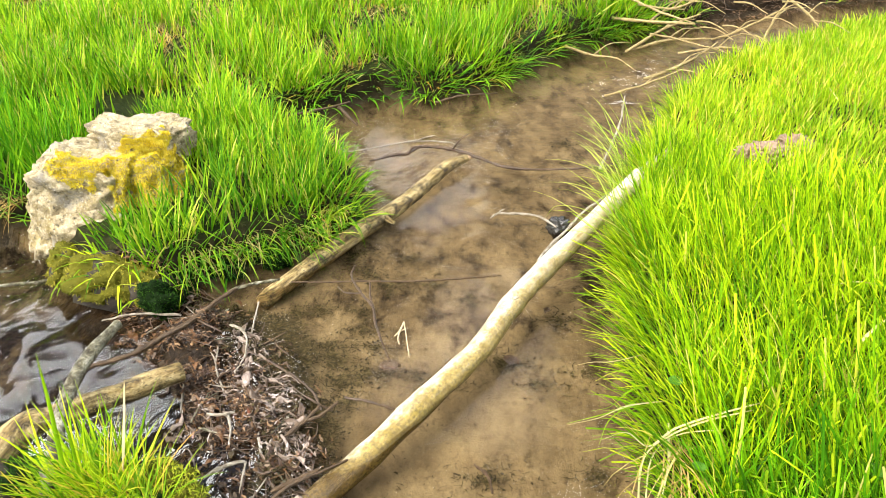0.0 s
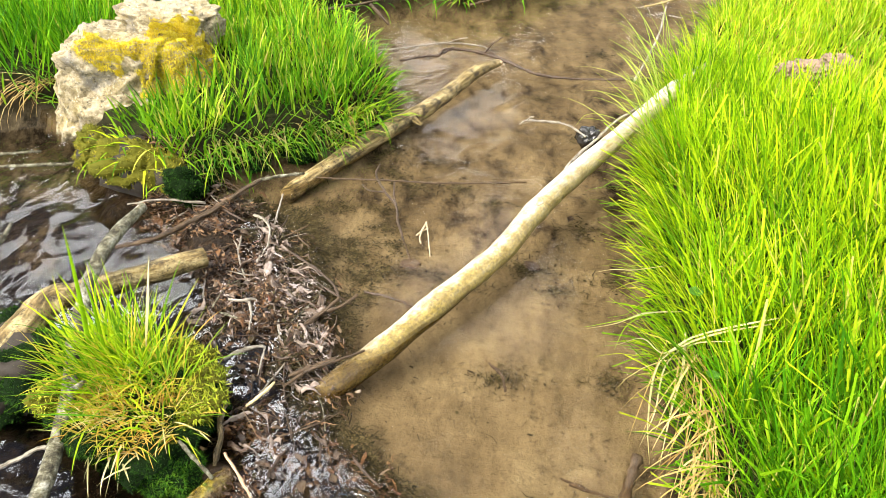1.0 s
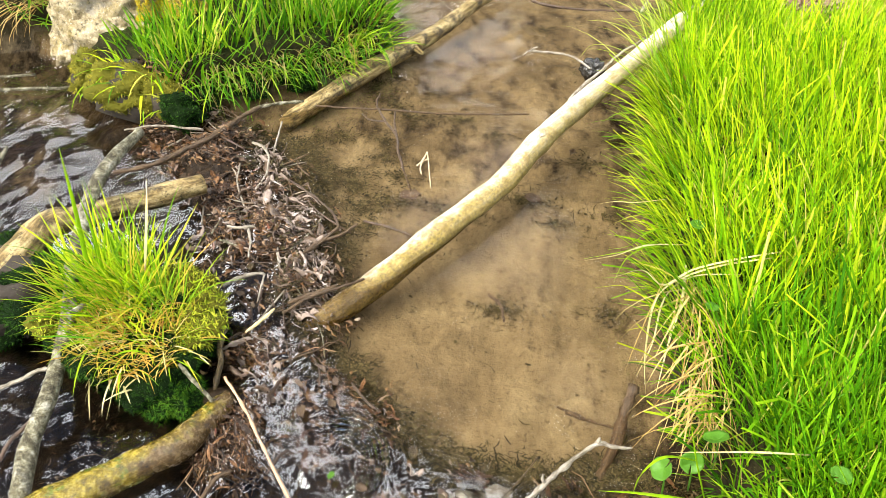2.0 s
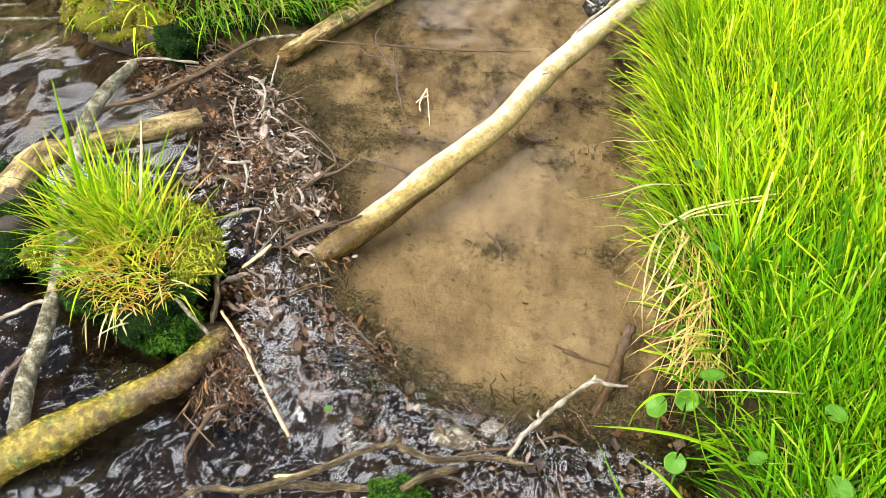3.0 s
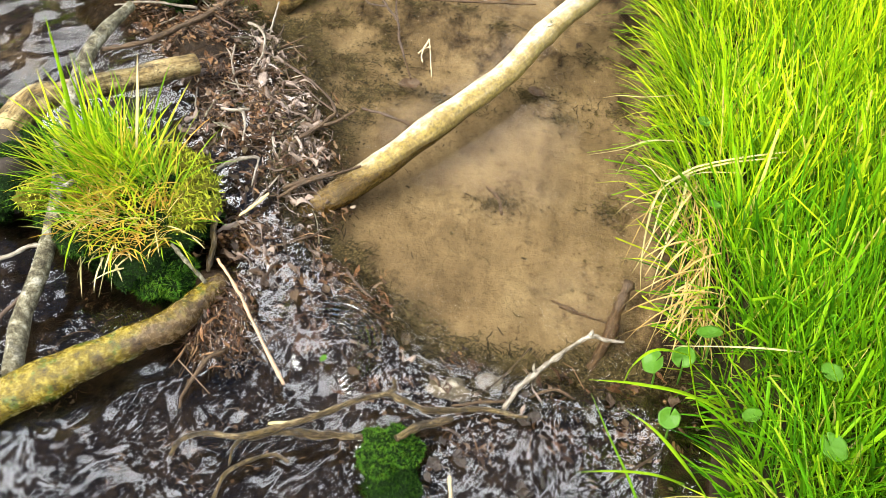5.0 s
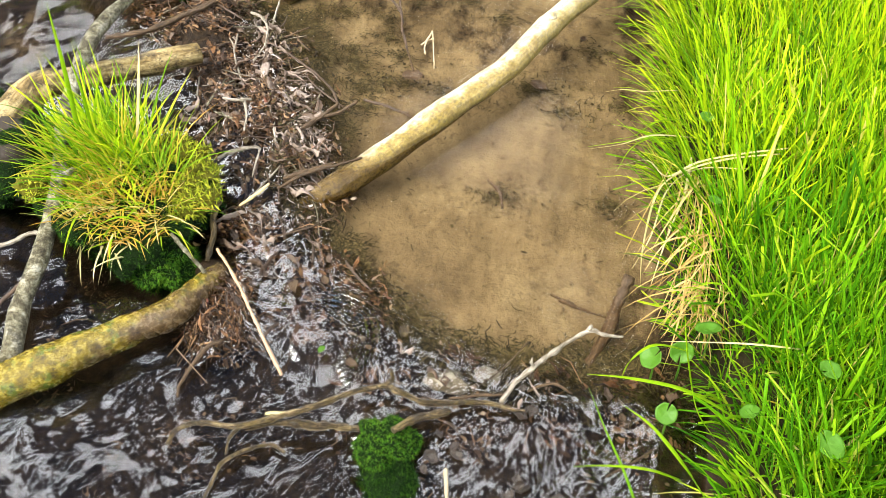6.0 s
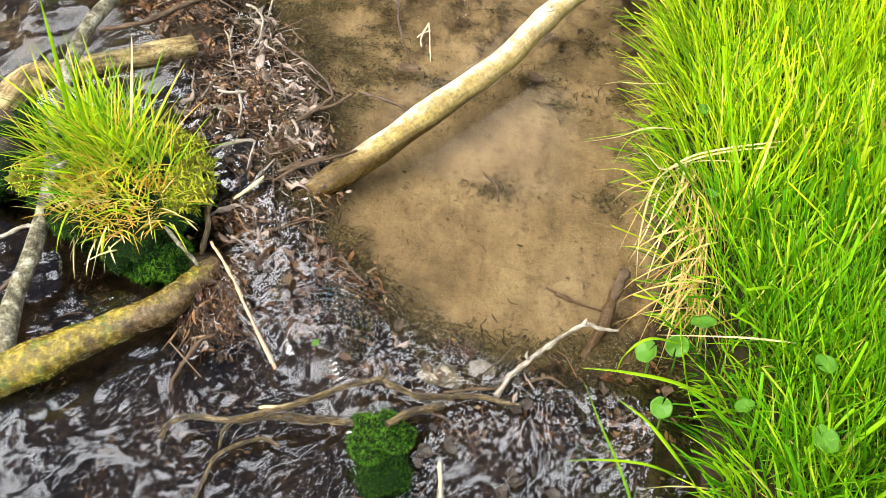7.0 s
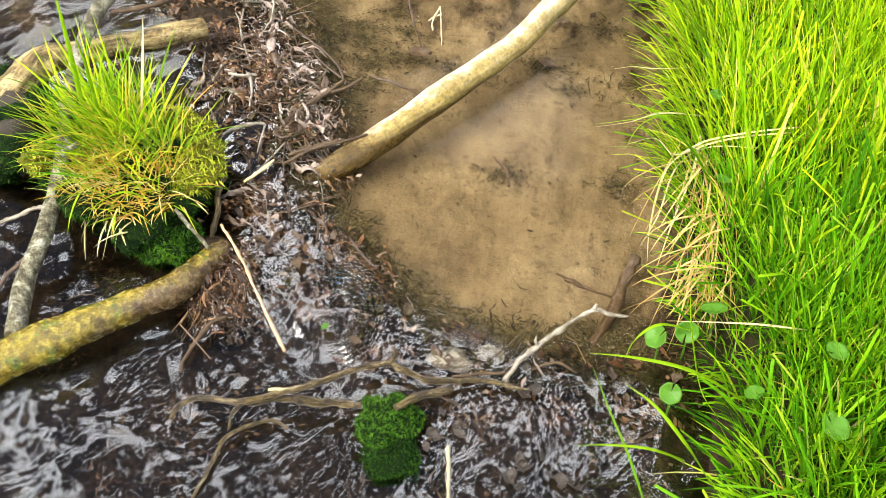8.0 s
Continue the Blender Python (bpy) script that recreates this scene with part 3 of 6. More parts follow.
edge = 0.9 * (1 - smooth(skirt, 0.07, 0.17)) * (1 - 0.45 * smooth(gy, 1.2, 1.6)) * smooth(2.1 - gy, 0, 0.2) + 0.35 * smooth(gx, 0.33, 0.46) * smooth(3 - gy, 0, 0.5) + 0.6 * smooth(gx, 0.34, 0.44) * (1 - smooth(gy, 0.95, 1.15)) + (0.30 + 0.14 * smooth(gx, -0.95, -0.65)) * (1 - smooth(dam(gx, gy), -0.2, 0.05)) + 0.8 * smooth(gx, 0.02, 0.18) * (1 - smooth(gy, 0.80, 0.92))
field(ground, "silt", np.clip(0.10 + upper + edge, 0, 1.4))
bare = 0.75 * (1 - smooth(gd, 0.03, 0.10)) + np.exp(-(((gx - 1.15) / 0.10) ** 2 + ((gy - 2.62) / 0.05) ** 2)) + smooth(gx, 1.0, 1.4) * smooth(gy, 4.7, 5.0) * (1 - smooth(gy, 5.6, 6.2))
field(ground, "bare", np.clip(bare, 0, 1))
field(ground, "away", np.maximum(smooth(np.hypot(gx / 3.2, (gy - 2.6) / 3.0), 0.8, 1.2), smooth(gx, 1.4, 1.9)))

# the stream: pool above, run below the dam
wx, wy, wq = grid(np.r_[-9, -6, -4, -3, np.arange(-2.4, 1.8, 0.0125), 2.2, 3, 4, 6, 9], np.r_[-0.3, np.arange(0, 5.0, 0.0125), 5.2, 5.5, 6, 6.6, 7])
wdam = dam(wx, wy)
choppy = (1 - smooth(wdam, -0.02, 0.09)) * (0.9 - 0.45 * smooth(wy, 1.30, 1.70)) + 0.15 * smooth(wy, 1.7, 2.3)
wz = level(wx, wy) + 0.003 * choppy * rumple(wx, wy, 30, 5) + 0.0005 * rumple(wx, wy, 22, 1)
keep = (shore(wx, wy) < 0.10)[wq].any(1)
used = np.unique(wq[keep])
renum = np.full(len(wx), -1)
renum[used] = np.arange(len(used))
water = tagged(arrays("water", np.stack([wx, wy, wz], -1)[used], renum[wq[keep]], WATER), "clear shallow brook water over sand, rippled below the dam", "water", kind="structure")
field(water, "choppy", choppy[used])


# ---- grass ----
def scatter(box, per_m2):
    x0, y0, x1, y1 = box
    n = int((x1 - x0) * (y1 - y0) * per_m2)
    return np.random.uniform(x0, x1, n), np.random.uniform(y0, y1, n)


def meadow(name, box, per_m2, tall, wide, material, label, keep=None, edge_lean=1.0, lean=0.22, seg=4, fold=False, parent=None, clump=18.0, drift=(0.0, 0.0), patchy=0.35, spread=1.3, uneven=0.45, curve=0.18, blunt=False):
    """Grass on the land in a box: clumps lean together, and by the water the blades hang over it."""
    x, y = scatter(box, per_m2)
    d = shore(x, y)
    thin = patchy + (1.3 - patchy) * np.clip(rumple(x, y, 7, 3) + 0.5, 0, 1)
    ok = (d > 0.004) & (np.random.rand(len(x)) < thin)
    if keep is not None:
        ok &= keep(x, y, d)
    x, y, d = x[ok], y[ok], d[ok]
    e = 0.02
    gx_, gy_ = shore(x + e, y) - shore(x - e, y), shore(x, y + e) - shore(x, y - e)
    to_water = np.arctan2(-gy_, -gx_)
    own = 2.2 * np.pi * rumple(x, y, clump, 6) + np.random.normal(0, spread, len(x))
    near = np.exp(-np.maximum(d, 0) / 0.042) * edge_lean
    own_lean = np.abs(np.random.normal(lean, 0.16, len(x)))
    vx = own_lean * np.cos(own) + drift[0]
    vy = own_lean * np.sin(own) + drift[1]
    own_lean = np.hypot(vx, vy)
    vx = vx / own_lean * (1 - near) + 1.6 * near * np.cos(to_water)
    vy = vy / own_lean * (1 - near) + 1.6 * near * np.sin(to_water)
    az = np.arctan2(vy, vx) + np.random.normal(0, 0.25, len(x))
    size = np.random.uniform(0.45, 1.2, len(x)) * (1 + uneven * rumple(x, y, 9, 8))
    height = tall * size
    tilt = own_lean + 0.75 * near * np.random.uniform(0.3, 1, len(x))
    bend = np.random.gamma(1.6, curve, len(x)) + 0.75 * near
    root = np.stack([x, y, land_height(x, y) - 0.012], -1)
    width = wide * np.random.uniform(0.6, 1.25, len(x))
    ob = ribbons(name, root, height, width, az, tilt, bend, material, parent, seg, fold, blunt)
    return tagged(ob, label, "grass", kind="stuff") if not parent else ob


def off_soil(x, y, d):
    hole = np.exp(-(((x - 1.15) / 0.10) ** 2 + ((y - 2.62) / 0.05) ** 2)) + smooth(x, 1.0, 1.4) * smooth(y, 4.75, 5.0)
    rock = np.exp(-(((x + 1.10) / 0.27) ** 2 + ((y - 2.42) / 0.26) ** 2))
    return (np.random.rand(len(x)) > 1.3 * hole) & (rock < 0.5)


def on_right(x, y, d):
    gap = np.exp(-(((y - 1.1) / 0.35) ** 2)) * (d < 0.07)
    return (x > 0.2) & (y - 2.6 < 1.25 * (x - 0.1)) & off_soil(x, y, d) & (np.random.rand(len(x)) > 0.15 * gap)


def on_left(x, y, d):
    return ~((x > 0.2) & (y - 2.6 < 1.25 * (x - 0.1))) & off_soil(x, y, d)


def on_point(x, y, d):
    return (x > -1.1) & (x < -0.2) & (y < 3.0) & off_soil(x, y, d)


for near_part, blade_mat in ((True, GRASS_NEAR), (False, GRASS_WARM)):
    def this_part(x, y, d, near_part=near_part):
        return on_right(x, y, d) & (x < 1.5 + 0.5 * np.random.rand(len(x))) & ((y + np.random.normal(0, 0.15, len(y)) < 1.15) == near_part)
    meadow("bank_grass", (0.38, 0.25, 2.0, 2.2), 3600, 0.20, 0.0064, blade_mat, "bright green cropped grass standing on the stream bank", this_part, edge_lean=0.7, fold=True, lean=0.24, drift=(-0.26, -0.04), patchy=0.6, clump=42.0, spread=3.0, uneven=0.25, curve=0.10, blunt=True)
    meadow("bank_grass", (0.38, 0.25, 2.0, 2.3), 6800, 0.17, 0.0042, blade_mat, "fine bright green blades between the broad ones", this_part, edge_lean=0.8, lean=0.36, drift=(-0.22, -0.04), patchy=0.6, spread=3.0, uneven=0.3, curve=0.16)
meadow("bank_grass", (0.40, 0.25, 2.0, 2.3), 4600, 0.10, 0.006, GRASS_SHADE, "short thick grass, coloured dark as the shade between the tall blades", on_right, lean=0.45, patchy=0.8, spread=3.0)
meadow("bank_grass", (0.35, 1.0, 1.6, 3.6), 5200, 0.19, 0.0042, GRASS_YELLOW, "thin blades hanging from the bank edge over the water", lambda x, y, d: on_right(x, y, d) & (d < 0.05) & (np.random.rand(len(x)) < smooth(y, 1.05, 1.5)), fold=True, lean=0.5, edge_lean=0.8)
meadow("bank_grass", (0.5, 2.2, 3.2, 4.9), 11000, 0.10, 0.0055, GRASS_YELLOW, "short bright yellow-green grass on the bank", on_right, lean=0.3, patchy=0.3, spread=3.0, uneven=0.3)
meadow("bank_grass", (0.42, 0.30, 0.80, 1.25), 7000, 0.15, 0.0046, GRASS_NEAR, "dense green grass filling the edge of the bank", on_right, edge_lean=0.2, lean=0.32, drift=(-0.16, -0.04), patchy=0.8, spread=3.0, uneven=0.2)
meadow("bank_grass", (0.50, 2.12, 0.95, 2.75), 9000, 0.17, 0.0048, GRASS_WARM, "green grass standing round the end of the pale log", on_right, edge_lean=0.6, lean=0.3, drift=(-0.12, 0.0), patchy=0.7, spread=3.0, uneven=0.2)
meadow("bank_grass", (-3.4, 2.9, 2.4, 5.6), 7600, 0.16, 0.0065, GRASS, "green meadow grass in clumps along the far bank", on_left, lean=0.32, patchy=-0.22, uneven=0.75, spread=2.0)
meadow("bank_grass", (-2.6, 2.2, -1.3, 3.0), 5500, 0.22, 0.007, GRASS_DEEP, "deep green grass beside the rock", on_left, patchy=0.2, uneven=0.3, curve=0.10)
meadow("bank_grass", (-1.15, 1.95, -0.2, 3.0), 6800, 0.15, 0.0072, GRASS_POINT, "green grass on the small point beside the rock", on_point, fold=True, lean=0.26, patchy=0.1)
meadow("bank_grass", (-1.2, 1.9, -0.15, 3.3), 7500, 0.13, 0.006, GRASS_POINT, "blades bending over the edge of the small point", lambda x, y, d: off_soil(x, y, d) & (d < 0.055) & ((x > -0.78) | (y > 2.4)) & (np.random.rand(len(x)) < 0.7), fold=True, lean=0.7, edge_lean=0.9)
meadow("bank_grass", (-0.95, 2.9, 1.7, 5.0), 6500, 0.17, 0.008, GRASS_DEEP, "grass drooping over the far bank edge", lambda x, y, d: on_left(x, y, d) & (d < 0.06), lean=0.8, edge_lean=0.9)
meadow("bank_grass", (-7, -3, 7, 9), 1300, 0.20, 0.015, GRASS, "meadow grass away from the stream", lambda x, y, d: ~(((x > 0.2) & (x < 1.55) & (y > 0.25) & (y < 2.2)) | ((x > 0.4) & (x < 3.2) & (y > 2.2) & (y < 4.9)) | ((x > -3.4) & (x < 2.4) & (y > 2.9) & (y < 5.6)) | ((x > -2.6) & (x < -0.2) & (y > 1.8) & (y < 3.0))), seg=2)


# ---- logs and branches ----
def log(name, points, radii, material, label, category="log", cut=True, sides=14, rough=0.05, knots=(), shoots=()):
    """A fallen stem with a bark mesh, its broken end faces and knots."""
    base = new(name)
    base.location = points[0]
    tagged(base, label, category)
    inv = Matrix.Translation(-Vector(points[0]))
    bm = bmesh.new()
    tube(bm, points, radii, sides, 6, rough, points[0][0] * 13, True, False)
    bm.transform(inv)
    part("stem", bm, material, base)
    if cut:
        p, q = Vector(points[-1]), Vector(points[-2])
        way = (p - q).normalized()
        bm = bmesh.new()
        tube(bm, [p + way * 0.0005, p + way * 0.003, p + way * 0.006], [radii[-1] * 0.94, radii[-1] * 0.86, radii[-1] * 0.5], sides, 2, 0.12, 3)
        bm.transform(inv)
        part("broken_end", bm, CUT_WOOD, base, "pale broken wood end")
    for at, out, r in knots:
        bm = bmesh.new()
        a, o = Vector(at), Vector(out)
        tube(bm, [a - o * 0.3, a + o * 0.5, a + o], [r * 1.3, r, r * 0.7], 8, 3, 0.15, at[0] * 5)
        bm.transform(inv)
        part("knot", bm, material, base)
    for pts, rad in shoots:
        bm = bmesh.new()
        tube(bm, pts, rad, 6, 4, 0.1, pts[0][0] * 9)
        bm.transform(inv)
        part("side_branch", bm, material, base)
    return base


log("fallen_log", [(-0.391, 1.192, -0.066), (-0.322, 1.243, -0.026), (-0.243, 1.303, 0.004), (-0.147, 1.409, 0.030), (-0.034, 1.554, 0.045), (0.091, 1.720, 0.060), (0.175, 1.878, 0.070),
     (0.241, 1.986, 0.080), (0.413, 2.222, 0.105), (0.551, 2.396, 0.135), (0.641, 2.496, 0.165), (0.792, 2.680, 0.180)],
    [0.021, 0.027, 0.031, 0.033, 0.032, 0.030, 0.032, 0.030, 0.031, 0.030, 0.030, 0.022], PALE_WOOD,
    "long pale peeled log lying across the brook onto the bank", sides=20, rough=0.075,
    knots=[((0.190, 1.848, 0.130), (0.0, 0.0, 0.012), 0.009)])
log("fallen_log", [(-0.569, 2.058, -0.050), (-0.528, 2.080, -0.020), (-0.427, 2.211, 0.000), (-0.350, 2.311, 0.010), (-0.272, 2.435, 0.010), (-0.168, 2.574, 0.015), (-0.068, 2.750, 0.020), (0.001, 2.862, 0.030), (0.080, 2.933, 0.035)],
    [0.025, 0.027, 0.030, 0.030, 0.030, 0.028, 0.026, 0.024, 0.014], BARK_LOG, "brown weathered log half sunk beside the grassy point",
    rough=0.06, knots=[((-0.202, 2.466, 0.020), (0.022, -0.012, -0.004), 0.009), ((-0.363, 2.274, 0.030), (-0.01, 0.0, 0.02), 0.008)])
log("fallen_log", [(-1.101, 1.158, -0.030), (-1.037, 1.247, 0.030), (-1.005, 1.321, 0.060), (-0.973, 1.394, 0.075), (-0.913, 1.442, 0.070), (-0.840, 1.499, 0.060), (-0.766, 1.566, 0.050), (-0.684, 1.635, 0.040)],
    [0.040, 0.038, 0.036, 0.034, 0.027, 0.027, 0.029, 0.026], BARK_LOG, "bent yellowish log with peeling bark behind the tussock",
    cut=False, rough=0.09, knots=[((-0.937, 1.364, 0.090), (-0.01, 0.004, 0.02), 0.012)])
log("grey_branch", [(-0.787, 0.754, -0.040), (-0.809, 0.859, -0.020), (-0.794, 0.943, 0.030), (-0.807, 1.043, 0.045), (-0.814, 1.131, 0.085), (-0.848, 1.257, 0.110), (-0.881, 1.447, 0.130), (-0.874, 1.563, 0.145), (-0.851, 1.703, 0.140)],
    [0.019, 0.0185, 0.0175, 0.016, 0.0165, 0.0165, 0.0165, 0.0165, 0.012], GREY_BARK, "grey lichen-covered branch leaning over the tussock", "branch", rough=0.07,
    shoots=[([(-0.785, 1.073, 0.125), (-0.772, 1.092, 0.125), (-0.761, 1.101, 0.130)], (0.008, 0.006, 0.004))])
log("wet_log", [(-0.883, 0.612, -0.070), (-0.784, 0.689, -0.035), (-0.717, 0.737, -0.020), (-0.649, 0.786, -0.010), (-0.583, 0.839, -0.010), (-0.523, 0.890, -0.010), (-0.490, 0.960, -0.020), (-0.464, 1.021, -0.035)],
    [0.040, 0.038, 0.037, 0.035, 0.033, 0.031, 0.027, 0.022], WET_LOG, "wet log stained yellow-green with algae below the dam", cut=False, rough=0.11)

TAN_STALK = plain_material("tan_stalk", (0.30, 0.24, 0.14), (0.45, 0.38, 0.25), 60, 0.6)
BR = "branches drifted against the dam"
stick("dam_branch", [(-0.450, 0.628, -0.030), (-0.436, 0.648, -0.010), (-0.397, 0.662, 0.000), (-0.325, 0.659, 0.010), (-0.252, 0.687, 0.020), (-0.196, 0.710, 0.030), (-0.146, 0.738, 0.035), (-0.084, 0.763, 0.035), (-0.060, 0.755, 0.030), (0.001, 0.745, 0.025), (0.082, 0.761, 0.020), (0.170, 0.762, 0.010)],
      (0.005, 0.006, 0.006, 0.007, 0.0075, 0.0075, 0.0075, 0.008, 0.008, 0.0075, 0.0065, 0.004), GREEN_TWIG, "long crooked wet branch caught on the dam", "branch", group=BR,
      side=[([(-0.084, 0.763, 0.035), (-0.075, 0.770, 0.050), (-0.079, 0.781, 0.060)], (0.006, 0.003)), ([(-0.325, 0.659, 0.010), (-0.339, 0.634, 0.005), (-0.343, 0.619, -0.020)], (0.004, 0.002))])
stick("dam_branch", [(-0.320, 0.671, -0.010), (-0.242, 0.684, 0.000), (-0.182, 0.685, 0.000), (-0.122, 0.692, -0.005)], (0.007, 0.009, 0.009, 0.007), GREEN_TWIG, "short wet branch lying under the long dam branch", "branch", group=BR)
stick("dam_branch", [(-0.061, 0.684, 0.020), (-0.025, 0.709, 0.025), (0.033, 0.737, 0.020)], (0.006, 0.009, 0.008), GREEN_TWIG, "mossy stub lying over the mossy stone", "branch", group=BR)
stick("dam_branch", [(-0.244, 0.640, -0.030), (-0.276, 0.649, -0.025), (-0.329, 0.622, -0.025), (-0.352, 0.596, -0.030), (-0.359, 0.550, -0.035), (-0.374, 0.500, -0.045)], (0.003, 0.004, 0.005, 0.004, 0.004, 0.003), GREEN_TWIG, "thin bent twig trailing in the fast water", "twig", group=BR)
stick("forked_twig", [(0.126, 0.772, 0.010), (0.147, 0.806, 0.030), (0.179, 0.836, 0.045), (0.227, 0.881, 0.055), (0.279, 0.922, 0.060), (0.312, 0.922, 0.055), (0.349, 0.931, 0.045)],
      (0.005, 0.0055, 0.006, 0.0055, 0.0055, 0.0045, 0.003), PALE_TWIG, "pale grey forked twig sticking out of the dam", side=[([(0.179, 0.836, 0.045), (0.172, 0.835, 0.060), (0.172, 0.838, 0.070)], (0.004, 0.002)), ([(0.279, 0.922, 0.060), (0.280, 0.924, 0.068), (0.282, 0.928, 0.070)], (0.005, 0.003))])
stick("straw", [(-0.467, 1.029, 0.030), (-0.407, 0.952, 0.035), (-0.356, 0.879, 0.025), (-0.316, 0.824, 0.010), (-0.281, 0.777, 0.000)], (0.0034, 0.0034, 0.0034, 0.0036, 0.0036), ORANGE_STRAW, "long orange-pale straw lying across the debris", "straw")
stick("submerged_stick", [(0.378, 1.107, 0.015), (0.359, 1.056, -0.010), (0.333, 0.980, -0.030), (0.292, 0.892, -0.050)], (0.014, 0.014, 0.015, 0.012), TWIG, "thick dark stick standing in the pool by the bank", "stick")
stick("submerged_stick", [(0.238, 1.058, -0.030), (0.275, 1.045, -0.030), (0.336, 1.029, -0.030)], (0.004, 0.004, 0.003), TWIG, "thin brown stick lying on the sandy bed", "stick", side=[([(0.275, 1.045, -0.030), (0.251, 1.057, -0.028), (0.222, 1.071, -0.030)], (0.004, 0.002))])
stick("submerged_stick", [(0.067, 1.393, -0.030), (0.097, 1.362, -0.035), (0.107, 1.309, -0.035)], (0.003, 0.005, 0.003), DARK_TWIG, "small dark stick on the sandy bed", "stick")
stick("submerged_stick", [(-0.260, 1.586, 0.000), (-0.195, 1.571, -0.000), (-0.128, 1.548, -0.005)], (0.004, 0.005, 0.004), DARK_TWIG, "dark stick lying against the pale log", "stick")
stick("floating_twig", [(-0.506, 2.107, 0.000), (-0.409, 2.101, 0.004), (-0.254, 2.109, 0.004), (-0.098, 2.114, 0.002), (0.041, 2.136, 0.000), (0.172, 2.157, -0.002)], (0.003, 0.0035, 0.004, 0.004, 0.004, 0.003), TWIG, "long straight twig lying across the pool surface")
stick("floating_twig", [(-0.289, 2.174, 0.020), (-0.293, 2.110, 0.020), (-0.255, 2.027, 0.015), (-0.216, 1.962, 0.010), (-0.202, 1.887, 0.005), (-0.154, 1.742, -0.010)], (0.003, 0.004, 0.004, 0.004, 0.004, 0.003), DARK_TWIG, "branched dark twig drifting in the pool", side=[([(-0.216, 1.962, 0.010), (-0.229, 2.020, 0.020), (-0.233, 2.080, 0.020)], (0.003, 0.002)), ([(-0.255, 2.027, 0.015), (-0.303, 2.032, 0.015), (-0.330, 2.061, 0.015)], (0.003, 0.002))])
stick("reed_stalk", [(-0.101, 1.748, -0.000), (-0.111, 1.804, 0.030), (-0.119, 1.842, 0.050)], (0.0018, 0.002, 0.0018), TAN_STALK, "bent bleached reed stalk standing in the pool", "reed", side=[([(-0.119, 1.842, 0.050), (-0.133, 1.803, 0.030), (-0.129, 1.779, 0.020)], (0.0025, 0.002)), ([(-0.113, 1.824, 0.040), (-0.132, 1.821, 0.030), (-0.144, 1.810, 0.025)], (0.002, 0.0025))])
stick("thin_branch", [(-0.293, 2.845, 0.060), (-0.200, 2.919, 0.050), (-0.152, 2.935, 0.050), (-0.103, 2.999, 0.050), (0.021, 2.997, 0.040), (0.133, 2.942, 0.030), (0.252, 2.884, 0.015), (0.462, 2.889, 0.010), (0.666, 2.831, 0.060)], (0.004, 0.005, 0.007, 0.007, 0.008, 0.007, 0.006, 0.005, 0.004), DARK_TWIG, "dark thin branch drifting across the brook", "branch",
      side=[([(0.021, 2.997, 0.040), (0.047, 2.968, 0.090), (0.091, 2.983, 0.120)], (0.004, 0.002)), ([(-0.152, 2.935, 0.050), (-0.135, 2.945, 0.070), (-0.101, 2.945, 0.080)], (0.005, 0.003))])
stick("thin_branch", [(-0.551, 2.905, 0.060), (-0.380, 2.951, 0.050), (-0.248, 2.985, 0.060), (-0.127, 3.031, 0.060), (-0.002, 3.023, 0.060), (0.048, 3.013, 0.050)], (0.003, 0.004, 0.004, 0.004, 0.004, 0.003), PALE_TWIG, "pale thin branch drifting beside the grassy point", "branch", side=[([(-0.127, 3.031, 0.060), (-0.081, 3.026, 0.080), (-0.047, 2.998, 0.100)], (0.003, 0.002))])
stick("thin_branch", [(0.153, 2.483, 0.020), (0.180, 2.498, 0.030), (0.254, 2.487, 0.035), (0.320, 2.459, 0.040), (0.367, 2.374, 0.050)], (0.004, 0.005, 0.005, 0.005, 0.004), PALE_TWIG, "pale forked twig touching the long log", "twig", side=[([(0.180, 2.498, 0.030), (0.187, 2.492, 0.045), (0.199, 2.491, 0.050)], (0.003, 0.002))])
stick("thin_branch", [(0.264, 2.075, 0.070), (0.302, 2.140, 0.100), (0.372, 2.226, 0.120), (0.431, 2.290, 0.150), (0.512, 2.324, 0.200)], (0.005, 0.006, 0.006, 0.005, 0.004), PALE_TWIG, "pale straight twig leaning along the long log", "twig")
stick("thin_branch", [(0.578, 2.790, 0.060), (0.641, 2.915, 0.120), (0.672, 2.967, 0.180), (0.703, 3.081, 0.240)], (0.007, 0.006, 0.006, 0.004), PALE_TWIG, "bare upright twig by the bank edge", "twig")
stick("thin_branch", [(-1.567, 2.151, -0.030), (-1.451, 2.177, -0.025), (-1.391, 2.201, -0.030)], (0.006, 0.006, 0.005), GREY_BARK, "pale stick floating in the side pool", "stick")
stick("thin_branch", [(-1.574, 2.089, -0.040), (-1.377, 2.128, -0.035), (-1.250, 2.165, -0.040)], (0.006, 0.007, 0.005), GREY_BARK, "long pale stick floating in the side pool", "stick")
stick("thin_branch", [(-1.244, 1.575, 0.020), (-1.232, 1.660, 0.040), (-1.229, 1.711, 0.050)], (0.007, 0.008, 0.006), GREY_BARK, "grey broken twig standing in the side pool", "twig")
stick("thin_branch", [(-0.952, 0.987, -0.030), (-0.911, 1.005, -0.020), (-0.872, 1.030, -0.010), (-0.840, 1.039, 0.000)], (0.006, 0.006, 0.005, 0.004), PALE_TWIG, "thin pale stick behind the grey branch", "twig")
stick("thin_branch", [(-0.863, 0.824, -0.040), (-0.857, 0.874, -0.030), (-0.842, 0.895, -0.020), (-0.806, 0.915, 0.020)], (0.004, 0.005, 0.005, 0.003), DARK_TWIG, "dark thin branch against the grey branch", "twig")

